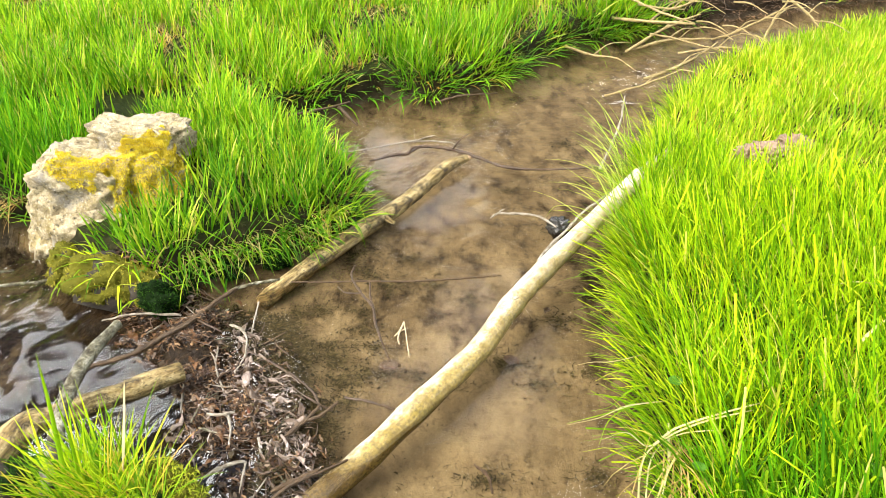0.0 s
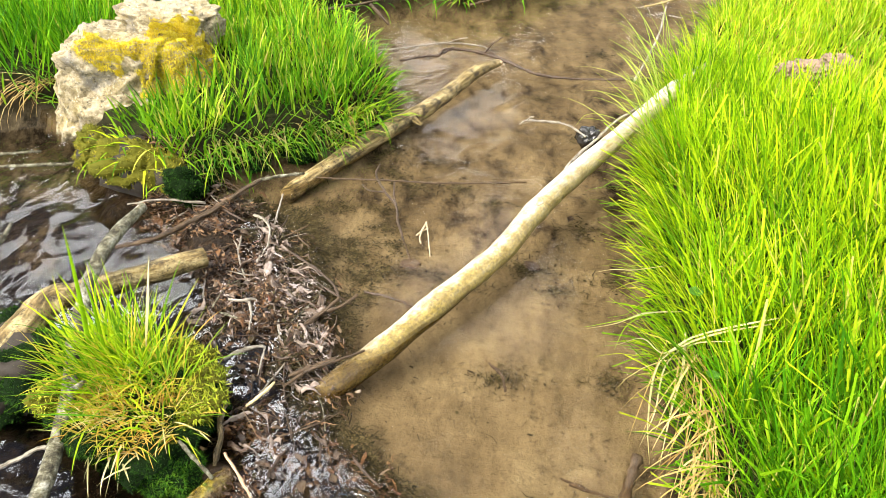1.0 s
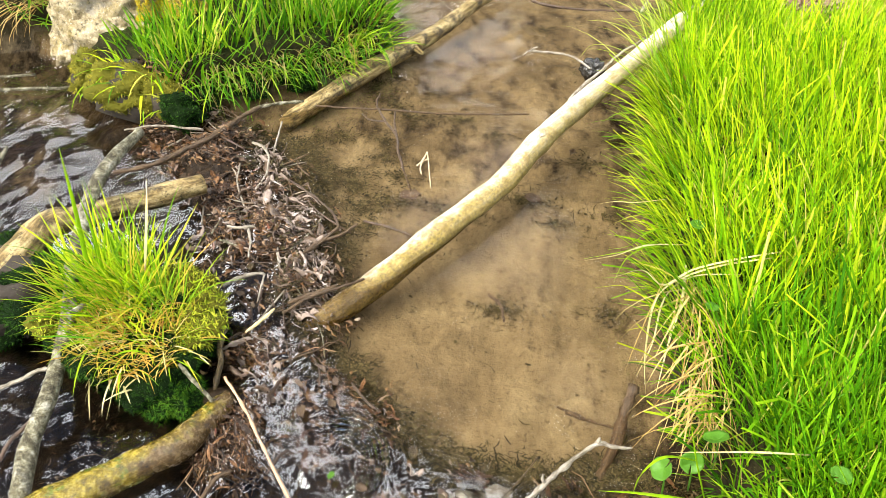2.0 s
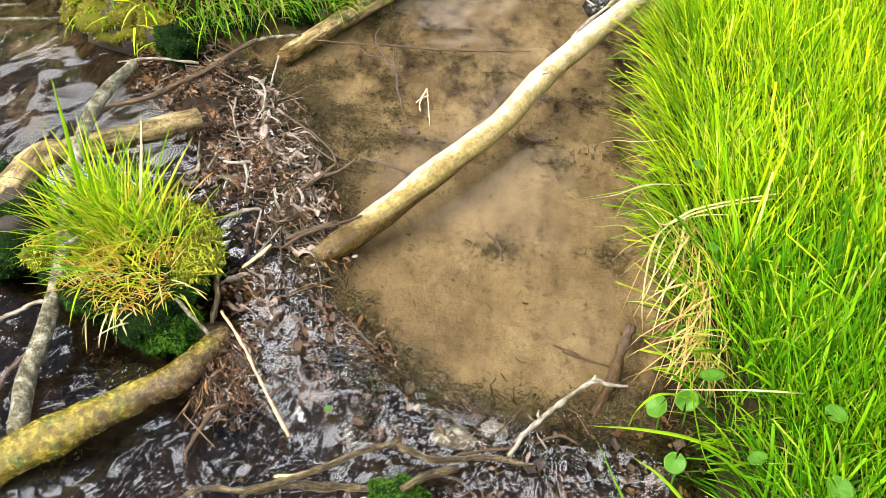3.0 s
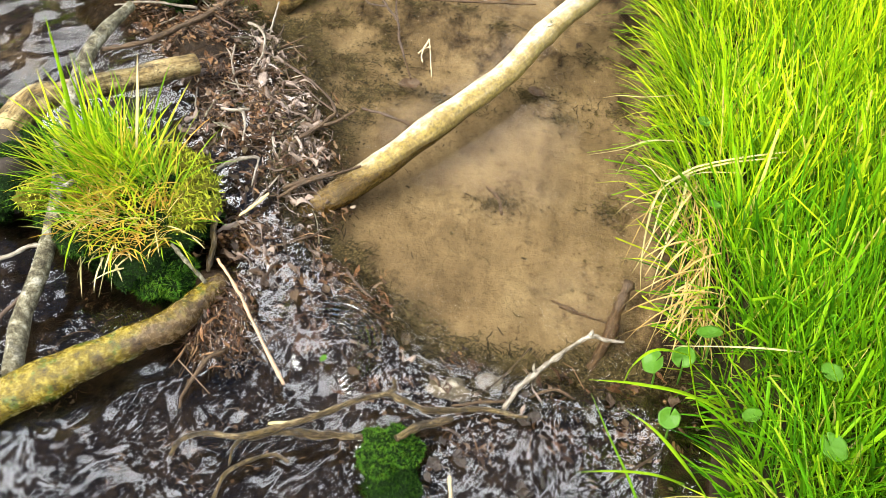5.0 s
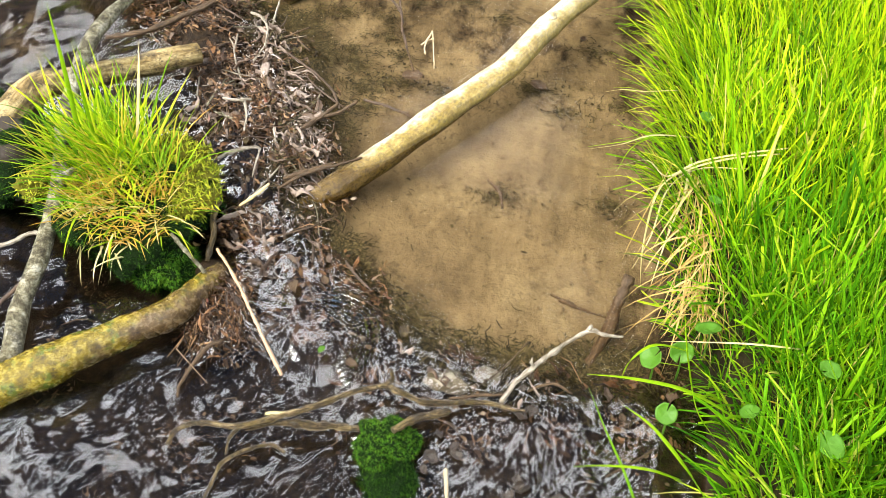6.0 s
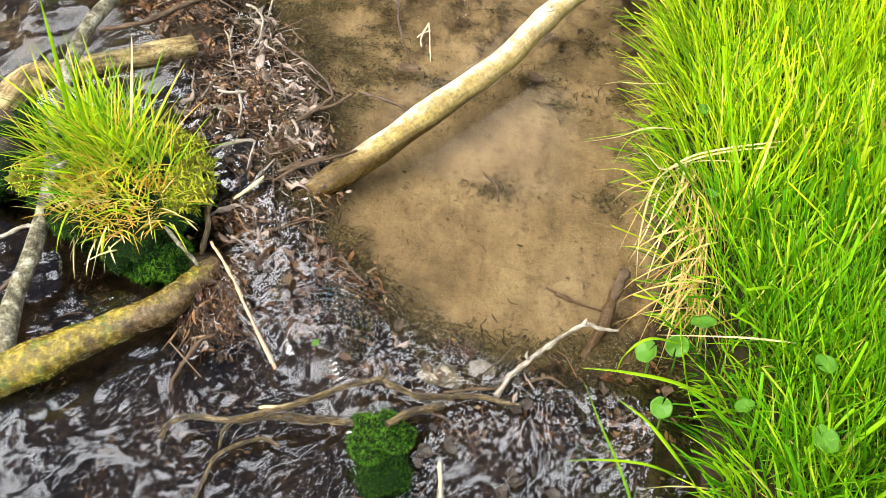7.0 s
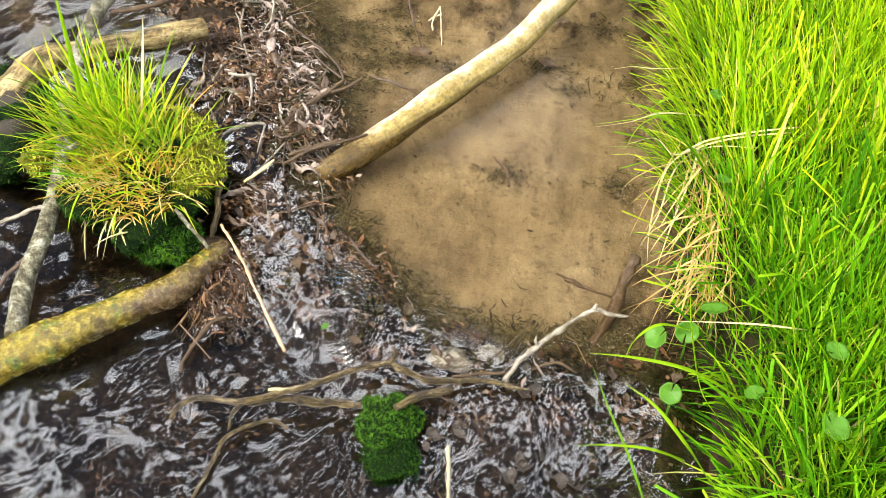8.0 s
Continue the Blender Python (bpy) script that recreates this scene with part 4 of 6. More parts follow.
# twigs in the debris
stick("debris_twig", [(-0.952, 1.701, 0.000), (-0.850, 1.725, 0.020), (-0.778, 1.794, 0.030), (-0.719, 1.841, 0.040), (-0.667, 1.928, 0.050), (-0.602, 2.021, 0.050)], (0.007, 0.009, 0.009, 0.009, 0.008, 0.005), TWIG, "long brown stick lying over the debris", "stick")
stick("debris_twig", [(-0.640, 1.985, 0.050), (-0.586, 2.008, 0.055), (-0.501, 2.047, 0.050)], (0.004, 0.006, 0.004), GREY_BARK, "bluish grey stick end on the debris", "stick")
stick("debris_twig", [(-0.993, 1.901, 0.000), (-0.900, 1.921, 0.010), (-0.768, 1.918, 0.010)], (0.003, 0.004, 0.005), PALE_TWIG, "pale thin twig over the side pool", "twig")
stick("curled_root", [(-0.602, 1.835, 0.040), (-0.565, 1.798, 0.055), (-0.538, 1.753, 0.055), (-0.532, 1.694, 0.045), (-0.550, 1.644, 0.030)], (0.004, 0.0045, 0.0035, 0.003, 0.0025), PALE_TWIG, "white curled root fragment on the debris", "root")
stick("debris_twig", [(-0.537, 1.916, 0.060), (-0.539, 1.868, 0.045), (-0.540, 1.810, 0.030)], (0.003, 0.003, 0.003), PALE_TWIG, "short pale twig standing in the debris", "twig")
stick("debris_twig", [(-0.550, 1.315, 0.000), (-0.507, 1.332, 0.020), (-0.461, 1.345, 0.020)], (0.004, 0.007, 0.004), PALE_TWIG, "pale splinter of wood on the debris", "twig")
stick("debris_twig", [(-0.583, 1.490, 0.030), (-0.544, 1.477, 0.040), (-0.513, 1.486, 0.040)], (0.004, 0.005, 0.004), PALE_TWIG, "grey bent twig hanging on the debris", "twig", side=[([(-0.531, 1.480, 0.040), (-0.517, 1.452, 0.030), (-0.513, 1.409, 0.010)], (0.004, 0.003, 0.002))])
stick("debris_twig", [(-0.425, 1.364, 0.010), (-0.379, 1.425, 0.025), (-0.319, 1.491, 0.040), (-0.311, 1.508, 0.045)], (0.004, 0.005, 0.006, 0.005), TWIG, "forked brown twig at the edge of the debris", "twig", side=[([(-0.341, 1.468, 0.030), (-0.303, 1.480, 0.040), (-0.266, 1.515, 0.050)], (0.005, 0.004, 0.004))])
stick("debris_twig", [(-0.308, 1.518, 0.020), (-0.341, 1.588, 0.020), (-0.408, 1.653, 0.020), (-0.478, 1.709, 0.020)], (0.003, 0.004, 0.004, 0.003), DARK_TWIG, "mossy brown twig curving round the debris", "twig")
stick("debris_twig", [(-0.391, 1.227, 0.020), (-0.344, 1.268, 0.030), (-0.293, 1.297, 0.035), (-0.223, 1.331, 0.045)], (0.004, 0.004, 0.004, 0.003), TWIG, "reddish brown stem leaning on the log", "twig")
stick("debris_twig", [(-0.386, 1.258, 0.020), (-0.342, 1.285, 0.025), (-0.285, 1.317, 0.030)], (0.006, 0.007, 0.004), TWIG, "broken reddish stem on the debris", "twig")
stick("debris_twig", [(-0.462, 1.171, 0.010), (-0.436, 1.204, 0.015), (-0.413, 1.238, 0.020)], (0.003, 0.005, 0.003), STRAW, "orange-pale splinter on the debris", "twig")
stick("debris_twig", [(-0.459, 1.346, 0.020), (-0.461, 1.309, 0.010), (-0.461, 1.273, 0.000)], (0.003, 0.003, 0.002), PALE_TWIG, "thin pale stem on the debris", "twig")
stick("debris_twig", [(-0.527, 1.227, -0.020), (-0.509, 1.142, 0.000), (-0.495, 1.071, 0.000), (-0.495, 1.034, -0.020)], (0.008, 0.008, 0.007, 0.006), GREEN_TWIG, "bark-covered root beside the tussock", "root")
stick("debris_twig", [(-0.556, 1.029, 0.060), (-0.524, 1.007, 0.040), (-0.485, 0.989, 0.000)], (0.004, 0.005, 0.005), GREY_BARK, "thin grey root hanging from the tussock", "root")
stick("debris_twig", [(-0.312, 0.891, 0.000), (-0.328, 0.868, 0.000), (-0.344, 0.839, -0.010)], (0.003, 0.004, 0.003), DARK_TWIG, "dark splinter in the running water", "twig")
stick("debris_twig", [(0.050, 0.564, -0.050), (0.045, 0.589, -0.010), (0.037, 0.621, 0.030)], (0.004, 0.004, 0.0035), TAN_STALK, "short cut stalk standing in the water", "stalk")
stick("debris_twig", [(-0.413, 0.848, -0.020), (-0.438, 0.824, -0.020), (-0.466, 0.762, -0.040), (-0.468, 0.731, -0.050)], (0.004, 0.005, 0.004, 0.003), TWIG, "bent twig below the wet log", "twig")
stick("debris_twig", [(0.175, 0.811, 0.000), (0.220, 0.827, 0.010), (0.260, 0.818, 0.000)], (0.003, 0.004, 0.003), TWIG, "brown arched twig on the dam", "twig")
stick("debris_twig", [(0.030, 0.766, 0.010), (0.081, 0.778, 0.015), (0.138, 0.792, 0.010)], (0.003, 0.004, 0.003), TWIG, "straight brown twig on the dam", "twig")
stick("debris_twig", [(-0.286, 0.684, 0.020), (-0.262, 0.688, 0.022), (-0.235, 0.694, 0.020)], (0.003, 0.0045, 0.003), STRAW, "pale straw splinter on the dam branch", "twig")

TAN_TWIG = wood_material("tan_bare_twig", [(0.3, (0.17, 0.125, 0.05)), (0.5, (0.30, 0.23, 0.10)), (0.7, (0.42, 0.34, 0.17))], (0.12, 0.09, 0.04), 0.5, 0.65, 2.0)

# bare branches over the bend upstream
HEAP = "bare branches heaped over the upstream bend"
for pts, r in (
    ([(0.910, 4.643, 0.100), (1.086, 4.378, 0.160), (1.277, 4.207, 0.200), (1.445, 4.120, 0.250), (1.723, 4.215, 0.300), (1.976, 4.456, 0.350)], 0.011),
    ([(0.960, 4.578, 0.250), (1.128, 4.337, 0.220), (1.277, 4.207, 0.200), (1.511, 4.158, 0.120)], 0.008),
    ([(0.960, 4.292, 0.020), (1.161, 4.406, 0.100), (1.353, 4.384, 0.200), (1.488, 4.263, 0.250)], 0.010),
    ([(0.970, 4.311, 0.020), (1.198, 4.398, 0.050), (1.425, 4.349, 0.080), (1.572, 4.187, 0.150), (1.902, 4.167, 0.200)], 0.010),
    ([(0.951, 3.796, 0.050), (1.133, 3.892, 0.080), (1.394, 4.155, 0.120), (1.570, 4.320, 0.220), (1.710, 4.528, 0.300)], 0.010),
    ([(0.734, 3.621, 0.030), (0.936, 3.720, 0.050), (1.153, 3.860, 0.080), (1.328, 4.008, 0.100)], 0.007),
    ([(1.608, 4.131, 0.100), (1.713, 4.291, 0.200), (1.768, 4.302, 0.300), (1.739, 4.245, 0.400)], 0.009),
    ([(1.216, 4.211, 0.040), (1.421, 4.218, 0.070), (1.585, 4.103, 0.100)], 0.007),
    ([(1.420, 4.329, 0.080), (1.495, 4.223, 0.150), (1.793, 4.249, 0.300)], 0.008),
    ([(1.089, 4.354, 0.100), (1.237, 4.324, 0.080), (1.443, 4.097, 0.080)], 0.006),
    ([(1.783, 4.303, 0.300), (1.853, 4.223, 0.250), (1.895, 4.148, 0.200)], 0.008),
    ([(1.056, 4.561, 0.200), (1.176, 4.306, 0.250), (1.337, 4.206, 0.350)], 0.007),
    ([(0.630, 4.285, 0.050), (0.775, 4.231, 0.020), (0.896, 4.159, 0.030)], 0.008),
):
    mid = Vector(pts[1])
    end = Vector(pts[-1])
    r *= 1.05
    stick("bare_branch", pts, (r, r * 0.9, r * 0.5), TAN_TWIG, "bare pale branch fallen over the bend of the brook", "branch", group=HEAP,
          side=[([mid, mid + Vector((0.10, 0.10, 0.03)), mid + Vector((0.22, 0.16, 0.02))], (r * 0.5, r * 0.25)),
                ([mid.lerp(end, 0.5), mid.lerp(end, 0.5) + Vector((0.05, -0.10, 0.02)), mid.lerp(end, 0.5) + Vector((0.12, -0.18, -0.01))], (r * 0.45, r * 0.2))])
for pts, r in (
    ([(-0.752, 3.158, 0.060), (-0.622, 3.075, 0.060), (-0.569, 3.127, 0.100), (-0.452, 3.233, 0.120)], 0.012),
    ([(-0.595, 3.043, 0.050), (-0.583, 3.059, 0.080), (-0.574, 3.098, 0.120)], 0.008),
    ([(-0.706, 3.184, 0.100), (-0.594, 3.217, 0.100), (-0.411, 3.297, 0.120)], 0.008),
    ([(-0.473, 3.380, 0.060), (-0.432, 3.334, 0.040), (-0.385, 3.277, 0.020)], 0.010),
    ([(-0.053, 3.518, 0.030), (0.063, 3.553, 0.050), (0.234, 3.619, 0.040)], 0.006),
):
    stick("bare_branch", pts, (r, r * 0.9, r * 0.5), TWIG, "weathered brown branch caught under the far bank", "branch", group="branches under the far bank")

# ---- rock with moss ----
def blob(centre, size, seed, detail=4, amount=0.25, scale=2.0, flat=0.0):
    """An uneven lump."""
    bm = bmesh.new()
    bmesh.ops.create_icosphere(bm, subdivisions=detail, radius=1)
    for v in bm.verts:
        p = v.co.copy()
        o = Vector((seed, seed * 1.7, -seed))
        f = 1 + amount * noise.noise(p * scale + o) + amount * 0.5 * noise.noise(p * scale * 2.3 + o) + amount * 0.25 * noise.noise(p * scale * 6 + o)
        f -= flat * abs(noise.noise(p * scale * 1.2 + o * 2))
        v.co = Vector(centre) + Vector([a * b * f for a, b in zip(p, size)])
    return bm


def tufts_on(bm, count, length, width, lean=0.6, seed=1, only=lambda p, n: True):
    """Root places, normals and sizes for small moss shoots over a lump."""
    rng = np.random.default_rng(seed)
    bm.normal_update()
    faces = [f for f in bm.faces if only(f.calc_center_median(), f.normal)]
    area = np.array([f.calc_area() for f in faces])
    pick = rng.choice(len(faces), count, p=area / area.sum())
    root, nrm = [], []
    for i in pick:
        vs = faces[i].verts
        a = rng.dirichlet(np.ones(len(vs)))
        root.append(sum((v.co * w for v, w in zip(vs, a)), Vector()))
        nrm.append(faces[i].normal)
    root, nrm = np.array(root), np.array(nrm)
    way = nrm + rng.normal(0, 0.45, nrm.shape)
    az = np.arctan2(way[:, 1], way[:, 0])
    tilt = np.arctan2(np.hypot(way[:, 0], way[:, 1]), way[:, 2])
    return root - nrm * 0.003, length * rng.uniform(0.5, 1.3, count), width * rng.uniform(0.6, 1.3, count), az, tilt, rng.normal(0, lean, count)


def moss(name, centre, size, material, parent, label, seed, shoots, length=0.016, width=0.005, amount=0.55):
    bm = blob(centre, size, seed, 4, amount, 1.8, 0.2)
    data = tufts_on(bm, shoots, length, width, seed=seed)
    ob = part(name, bm, MOSS_GAP_SHADE if material in (MOSS_DARK, MOSS_GREEN) else MOSS_OLIVE, parent, label)
    bits = ribbons("moss_fuzz", *data, material, ob, seg=2)
    tagged(bits, kind="stuff")
    return ob


def tuft(name, centre, spread, count, tall, wide, material, parent, seed, lean=0.35, bend=0.6, out=1.0, fold=True, sag=0.0):
    rng = np.random.default_rng(seed)
    a, r = rng.uniform(0, 2 * np.pi, count), np.sqrt(rng.uniform(0, 1, count))
    root = np.stack([centre[0] + spread[0] * r * np.cos(a), centre[1] + spread[1] * r * np.sin(a), centre[2] - 0.05 * r * r * (1 + sag)], -1)
    az = a * out + rng.normal(0, 0.5, count) + (1 - out) * rng.uniform(0, 6.28, count)
    tilt = np.abs(rng.normal(lean, 0.2, count)) + 0.45 * r
    ob = ribbons(name, root, tall * rng.uniform(0.45, 1.1, count), wide * rng.uniform(0.6, 1.2, count), az, tilt, np.abs(rng.normal(bend, 0.35, count)), material, parent, 5, fold)
    return tagged(ob, kind="stuff")


rock = tagged(new("boulder"), "pale lichen-crusted limestone boulder with golden moss patches", "rock")


def crag(centre, size, seed, amount):
    """A blocky weathered stone: a rounded box with broken facets."""
    bm = blob((0, 0, 0), (1, 1, 1), seed, 5, 0.0)
    o = Vector((seed, -seed, seed * 0.7))
    for v in bm.verts:
        p = v.co.normalized()
        q = Vector([math.copysign(abs(a) ** 0.62, a) for a in p])
        f = 1 + amount * (0.8 * noise.noise(p * 1.3 + o) - 0.9 * abs(noise.noise(p * 2.4 + o)) + 0.35 * noise.noise(p * 6 + o) + 0.16 * noise.noise(p * 15 + o) + 0.08 * noise.noise(p * 34 + o))
        v.co = Vector(centre) + Vector([a * b * f for a, b in zip(q, size)])
    return bm


def rock_part(bm, label=""):
    """One block of the boulder, with the moss that grows on it."""
    spots = ((Vector((-1.17, 2.33, 0.30)), 0.085), (Vector((-1.10, 2.36, 0.32)), 0.06), (Vector((-0.95, 2.36, 0.26)), 0.12), (Vector((-0.93, 2.36, 0.18)), 0.13), (Vector((-0.97, 2.32, 0.10)), 0.07))

    def mossy(p, n):
        return any((p - c).length < r * (1 + 0.5 * noise.noise(p * 30)) for c, r in spots)

    data = tufts_on(bm, 26000, 0.011, 0.0026, seed=8, only=mossy) if any(mossy(f.calc_center_median(), f.normal) for f in bm.faces) else None
    ob = part("stone", bm, ROCK, rock, label)
    if data:
        tagged(ribbons("moss_patch", *data, MOSS_GOLD, ob, seg=2), "golden yellow moss", kind="stuff")


bm = crag((-1.175, 2.42, 0.125), (0.185, 0.15, 0.175), 5.2, 0.30)
for v in bm.verts:
    v.co.x -= 0.22 * max(0.0, 0.16 - v.co.z) - 0.18 * max(0.0, v.co.z - 0.16)
    v.co.y -= 0.10 * max(0.0, 0.20 - v.co.z)
rock_part(bm)
rock_part(crag((-1.03, 2.53, 0.27), (0.18, 0.09, 0.095), 9.1, 0.32), "grey lichen-covered top ridge")
rock_part(crag((-1.00, 2.44, 0.13), (0.14, 0.11, 0.16), 3.3, 0.32))
rock_part(crag((-1.12, 2.35, 0.06), (0.12, 0.09, 0.11), 6.4, 0.25))
rock_part(crag((-1.19, 2.30, 0.05), (0.10, 0.08, 0.10), 7.7, 0.22))

toe = tagged(new("mossy_stone"), "low mossy stones at the foot of the boulder", "stone")
for k, (c, s) in enumerate((((-1.02, 2.06, 0.02), (0.13, 0.08, 0.09)), ((-0.90, 2.03, 0.01), (0.09, 0.06, 0.08)), ((-1.17, 2.17, 0.0), (0.08, 0.08, 0.07)))):
    part("stone", blob(c, s, 12 + k, 3, 0.3), SOIL, toe)
    moss("moss_patch", (c[0], c[1] - 0.01, c[2] + 0.015), (s[0] * 0.9, s[1] * 0.95, s[2] * 0.85), MOSS_OLIVE, toe, "olive and dark green moss", 20 + k, 2200, 0.013, 0.004)
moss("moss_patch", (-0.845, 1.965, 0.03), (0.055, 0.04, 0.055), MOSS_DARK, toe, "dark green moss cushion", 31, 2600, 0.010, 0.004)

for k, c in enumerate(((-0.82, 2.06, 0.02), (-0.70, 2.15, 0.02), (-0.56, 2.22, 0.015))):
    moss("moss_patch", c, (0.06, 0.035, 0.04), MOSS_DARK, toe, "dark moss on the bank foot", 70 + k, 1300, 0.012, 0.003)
tuft("grass_tuft", (-1.0, 2.07, 0.10), (0.12, 0.03), 60, 0.17, 0.007, GRASS_WARM, toe, 15, 0.8, 1.2, 0.3)

# ---- grass tussock on a mossy stump ----
tus = tagged(new("grass_tussock"), "grass tussock on a wet mossy stump at the dam", "tussock")
part("stump", blob((-0.70, 1.16, -0.01), (0.145, 0.125, 0.08), 2.3, 4, 0.3), SOIL, tus)
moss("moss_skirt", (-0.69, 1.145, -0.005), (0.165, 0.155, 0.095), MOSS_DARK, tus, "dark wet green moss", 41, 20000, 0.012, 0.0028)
moss("moss_skirt", (-0.585, 1.02, -0.03), (0.055, 0.05, 0.045), MOSS_GREEN, tus, "dripping green moss", 42, 6000, 0.015, 0.0014)
for k, (c, s) in enumerate((((-0.575, 1.22, 0.05), (0.05, 0.05, 0.022)), ((-0.56, 1.15, 0.04), (0.045, 0.045, 0.025)), ((-0.59, 1.10, 0.045), (0.04, 0.035, 0.02)), ((-0.62, 1.26, 0.06), (0.05, 0.035, 0.02)))):
    moss("moss_skirt", c, s, MOSS_BRIGHT, tus, "yellow-green feathery moss", 43 + 5 * k, 1200, 0.02, 0.003, 0.8)
moss("moss_skirt", (-0.87, 1.12, 0.05), (0.03, 0.035, 0.025), MOSS_BRIGHT, tus, "yellow-green feathery moss", 44, 420, 0.016, 0.0028)


tuft("grass_tuft", (-0.71, 1.165, 0.10), (0.125, 0.095), 430, 0.165, 0.004, GRASS_TUSSOCK, tus, 5, 0.38, 0.35, 0.5)
tuft("grass_tuft", (-0.73, 1.20, 0.11), (0.09, 0.08), 130, 0.22, 0.0055, GRASS_WARM, tus, 6, 0.26, 0.25, 0.4)
tuft("dry_grass", (-0.675, 1.085, 0.085), (0.13, 0.075), 480, 0.085, 0.0026, GRASS_DRY, tus, 7, 0.6, 0.8, 0.4)
tuft("grass_tuft", (-0.68, 1.09, 0.085), (0.13, 0.08), 190, 0.10, 0.0032, GRASS_TUSSOCK, tus, 9, 0.5, 0.7, 0.3)
moss("moss_skirt", (-0.66, 1.10, 0.035), (0.10, 0.065, 0.03), MOSS_OLIVE, tus, "olive moss among the grass roots", 47, 2600, 0.022, 0.004, 0.6)
tuft("dry_grass", (-0.67, 1.03, 0.045), (0.09, 0.03), 40, 0.10, 0.004, STRAW, tus, 10, 1.2, 1.2, 0.3)
bank_moss = tagged(new("mossy_bank_stump"), "dark wet moss hump under the bent log", "stump")
part("stump", blob((-1.02, 1.27, -0.02), (0.15, 0.13, 0.09), 7.7, 4, 0.3), SOIL, bank_moss)
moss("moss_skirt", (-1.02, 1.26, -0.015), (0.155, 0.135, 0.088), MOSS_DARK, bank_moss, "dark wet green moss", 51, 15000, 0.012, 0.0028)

dam_stone = tagged(new("mossy_dam_stone"), "small stone with bright wet green moss under the dam branch", "stone")
part("stone", blob((-0.065, 0.655, -0.06), (0.034, 0.04, 0.028), 6.6, 3, 0.3), SOIL, dam_stone)
# Lit top and shaded lower side are painted as two moss colours.
moss("moss_cap", (-0.068, 0.675, -0.02), (0.054, 0.045, 0.036), MOSS_GREEN, dam_stone, "wet green moss, coloured as the lit top", 61, 12000, 0.009, 0.0012)
moss("moss_cap", (-0.062, 0.625, -0.055), (0.052, 0.040, 0.042), MOSS_DARK, dam_stone, "dripping green moss, coloured as the shaded lower side", 62, 9000, 0.010, 0.0012)

# ---- drifted debris ----
def litter(name, count, place, material, label, long=False, flakes=0.28, jumble=False):
    """Stalk fragments and leaf flakes, turned with the current."""
    rng = np.random.default_rng(78 if long else 77)
    x, y = place(rng, count)
    count = len(x)
    z = np.maximum(land_height(x, y), level(x, y) - 0.008 - 0.006 * (1 - smooth(y, 1.0, 1.35))) + np.where(rng.random(count) < 0.75, rng.uniform(-0.008, 0.002, count), rng.uniform(0.0, 0.014, count))
    flow = 2.6 + 1.4 * rumple(x, y, 7, 2) + rng.normal(0, 0.55, count)
    if jumble:
        flow = rng.uniform(0, 6.28, count)
    tilt = rng.normal(0, 0.32, count)
    way = np.stack([np.cos(flow) * np.cos(tilt), np.sin(flow) * np.cos(tilt), np.sin(tilt)], -1)
    side = np.cross(way, [0, 0, 1.0])
    side /= np.linalg.norm(side, axis=1, keepdims=True)
    up = np.cross(side, way)
    thin = rng.random(count) > flakes
    length = np.where(thin, rng.gamma(1.8, 0.009, count) + 0.006, rng.uniform(0.005, 0.018, count))
    if jumble:
        length *= rng.uniform(0.3, 0.9, count)
    if long:
        length = rng.gamma(2.5, 0.018, count) + 0.02
        z += rng.uniform(0.0, 0.012, count)
    half = np.where(thin, rng.uniform(0.0004, 0.0014, count), rng.uniform(0.0015, 0.005, count))
    c = np.stack([x, y, z], -1)
    arch = up * (rng.normal(0, 0.16, count) * length)[:, None] + side * (rng.normal(0, 0.14, count) * length)[:, None]
    v = []
    for k, (s, w) in enumerate(((-0.5, 0.7), (0.0, 1.0), (0.5, 0.55))):
        m = c + way * (s * length)[:, None] + (arch if k == 1 else 0)
        hgt = np.where(thin, half * 1.2, half * 0.25)
        v += [m - side * (half * w)[:, None], m + up * (hgt * w)[:, None], m + side * (half * w)[:, None]]
    v = np.stack(v, 1).reshape(-1, 3)
    q = np.array([(0, 1, 4, 3), (1, 2, 5, 4), (3, 4, 7, 6), (4, 5, 8, 7)])
    quads = (np.arange(count)[:, None, None] * 9 + q[None]).reshape(-1, 4)
    return tagged(arrays(name, v, quads, material), label, "debris", kind="stuff")


def over_dam(rng, count):
    x, y = rng.uniform(-1.0, 0.5, count * 6), rng.uniform(0.5, 2.15, count * 6)
    ok = rng.random(len(x)) < debris(x, y) ** 1.2 * (0.06 + 0.94 * smooth(rumple(x, y, 18, 1), -0.1, 0.35)) * (0.8 + 0.2 * smooth(y, 0.95, 1.35)) * (1 - 0.6 * smooth(x, 0.0, 0.15))
    return x[ok][:count], y[ok][:count]


litter("drift_debris", 18000, over_dam, LITTER, "dark wet leaf litter and twig fragments matted on the dam", False, 0.72)


def wet_leaf_material():
    k = Mat("wet_rotten_leaf")
    c = k.ramp(k.island(), [(0.0, (0.011, 0.006, 0.003)), (0.45, (0.036, 0.017, 0.007)), (0.72, (0.083, 0.039, 0.014)), (0.86, (0.158, 0.078, 0.029)),
                            (0.94, (0.16, 0.12, 0.09)), (0.985, (0.26, 0.21, 0.17)), (1.0, (0.12, 0.04, 0.02))])
    c = k.mix(0.6, c, k.ramp(k.noise(90, 4, 0.7), [(0.3, (0.45, 0.42, 0.4)), (0.7, (1.3, 1.25, 1.2))]), "MULTIPLY")
    return k.surface(c, 0.32, k.bump(k.noise(160, 4, 0.7), 0.7, 0.004), spec=0.25)


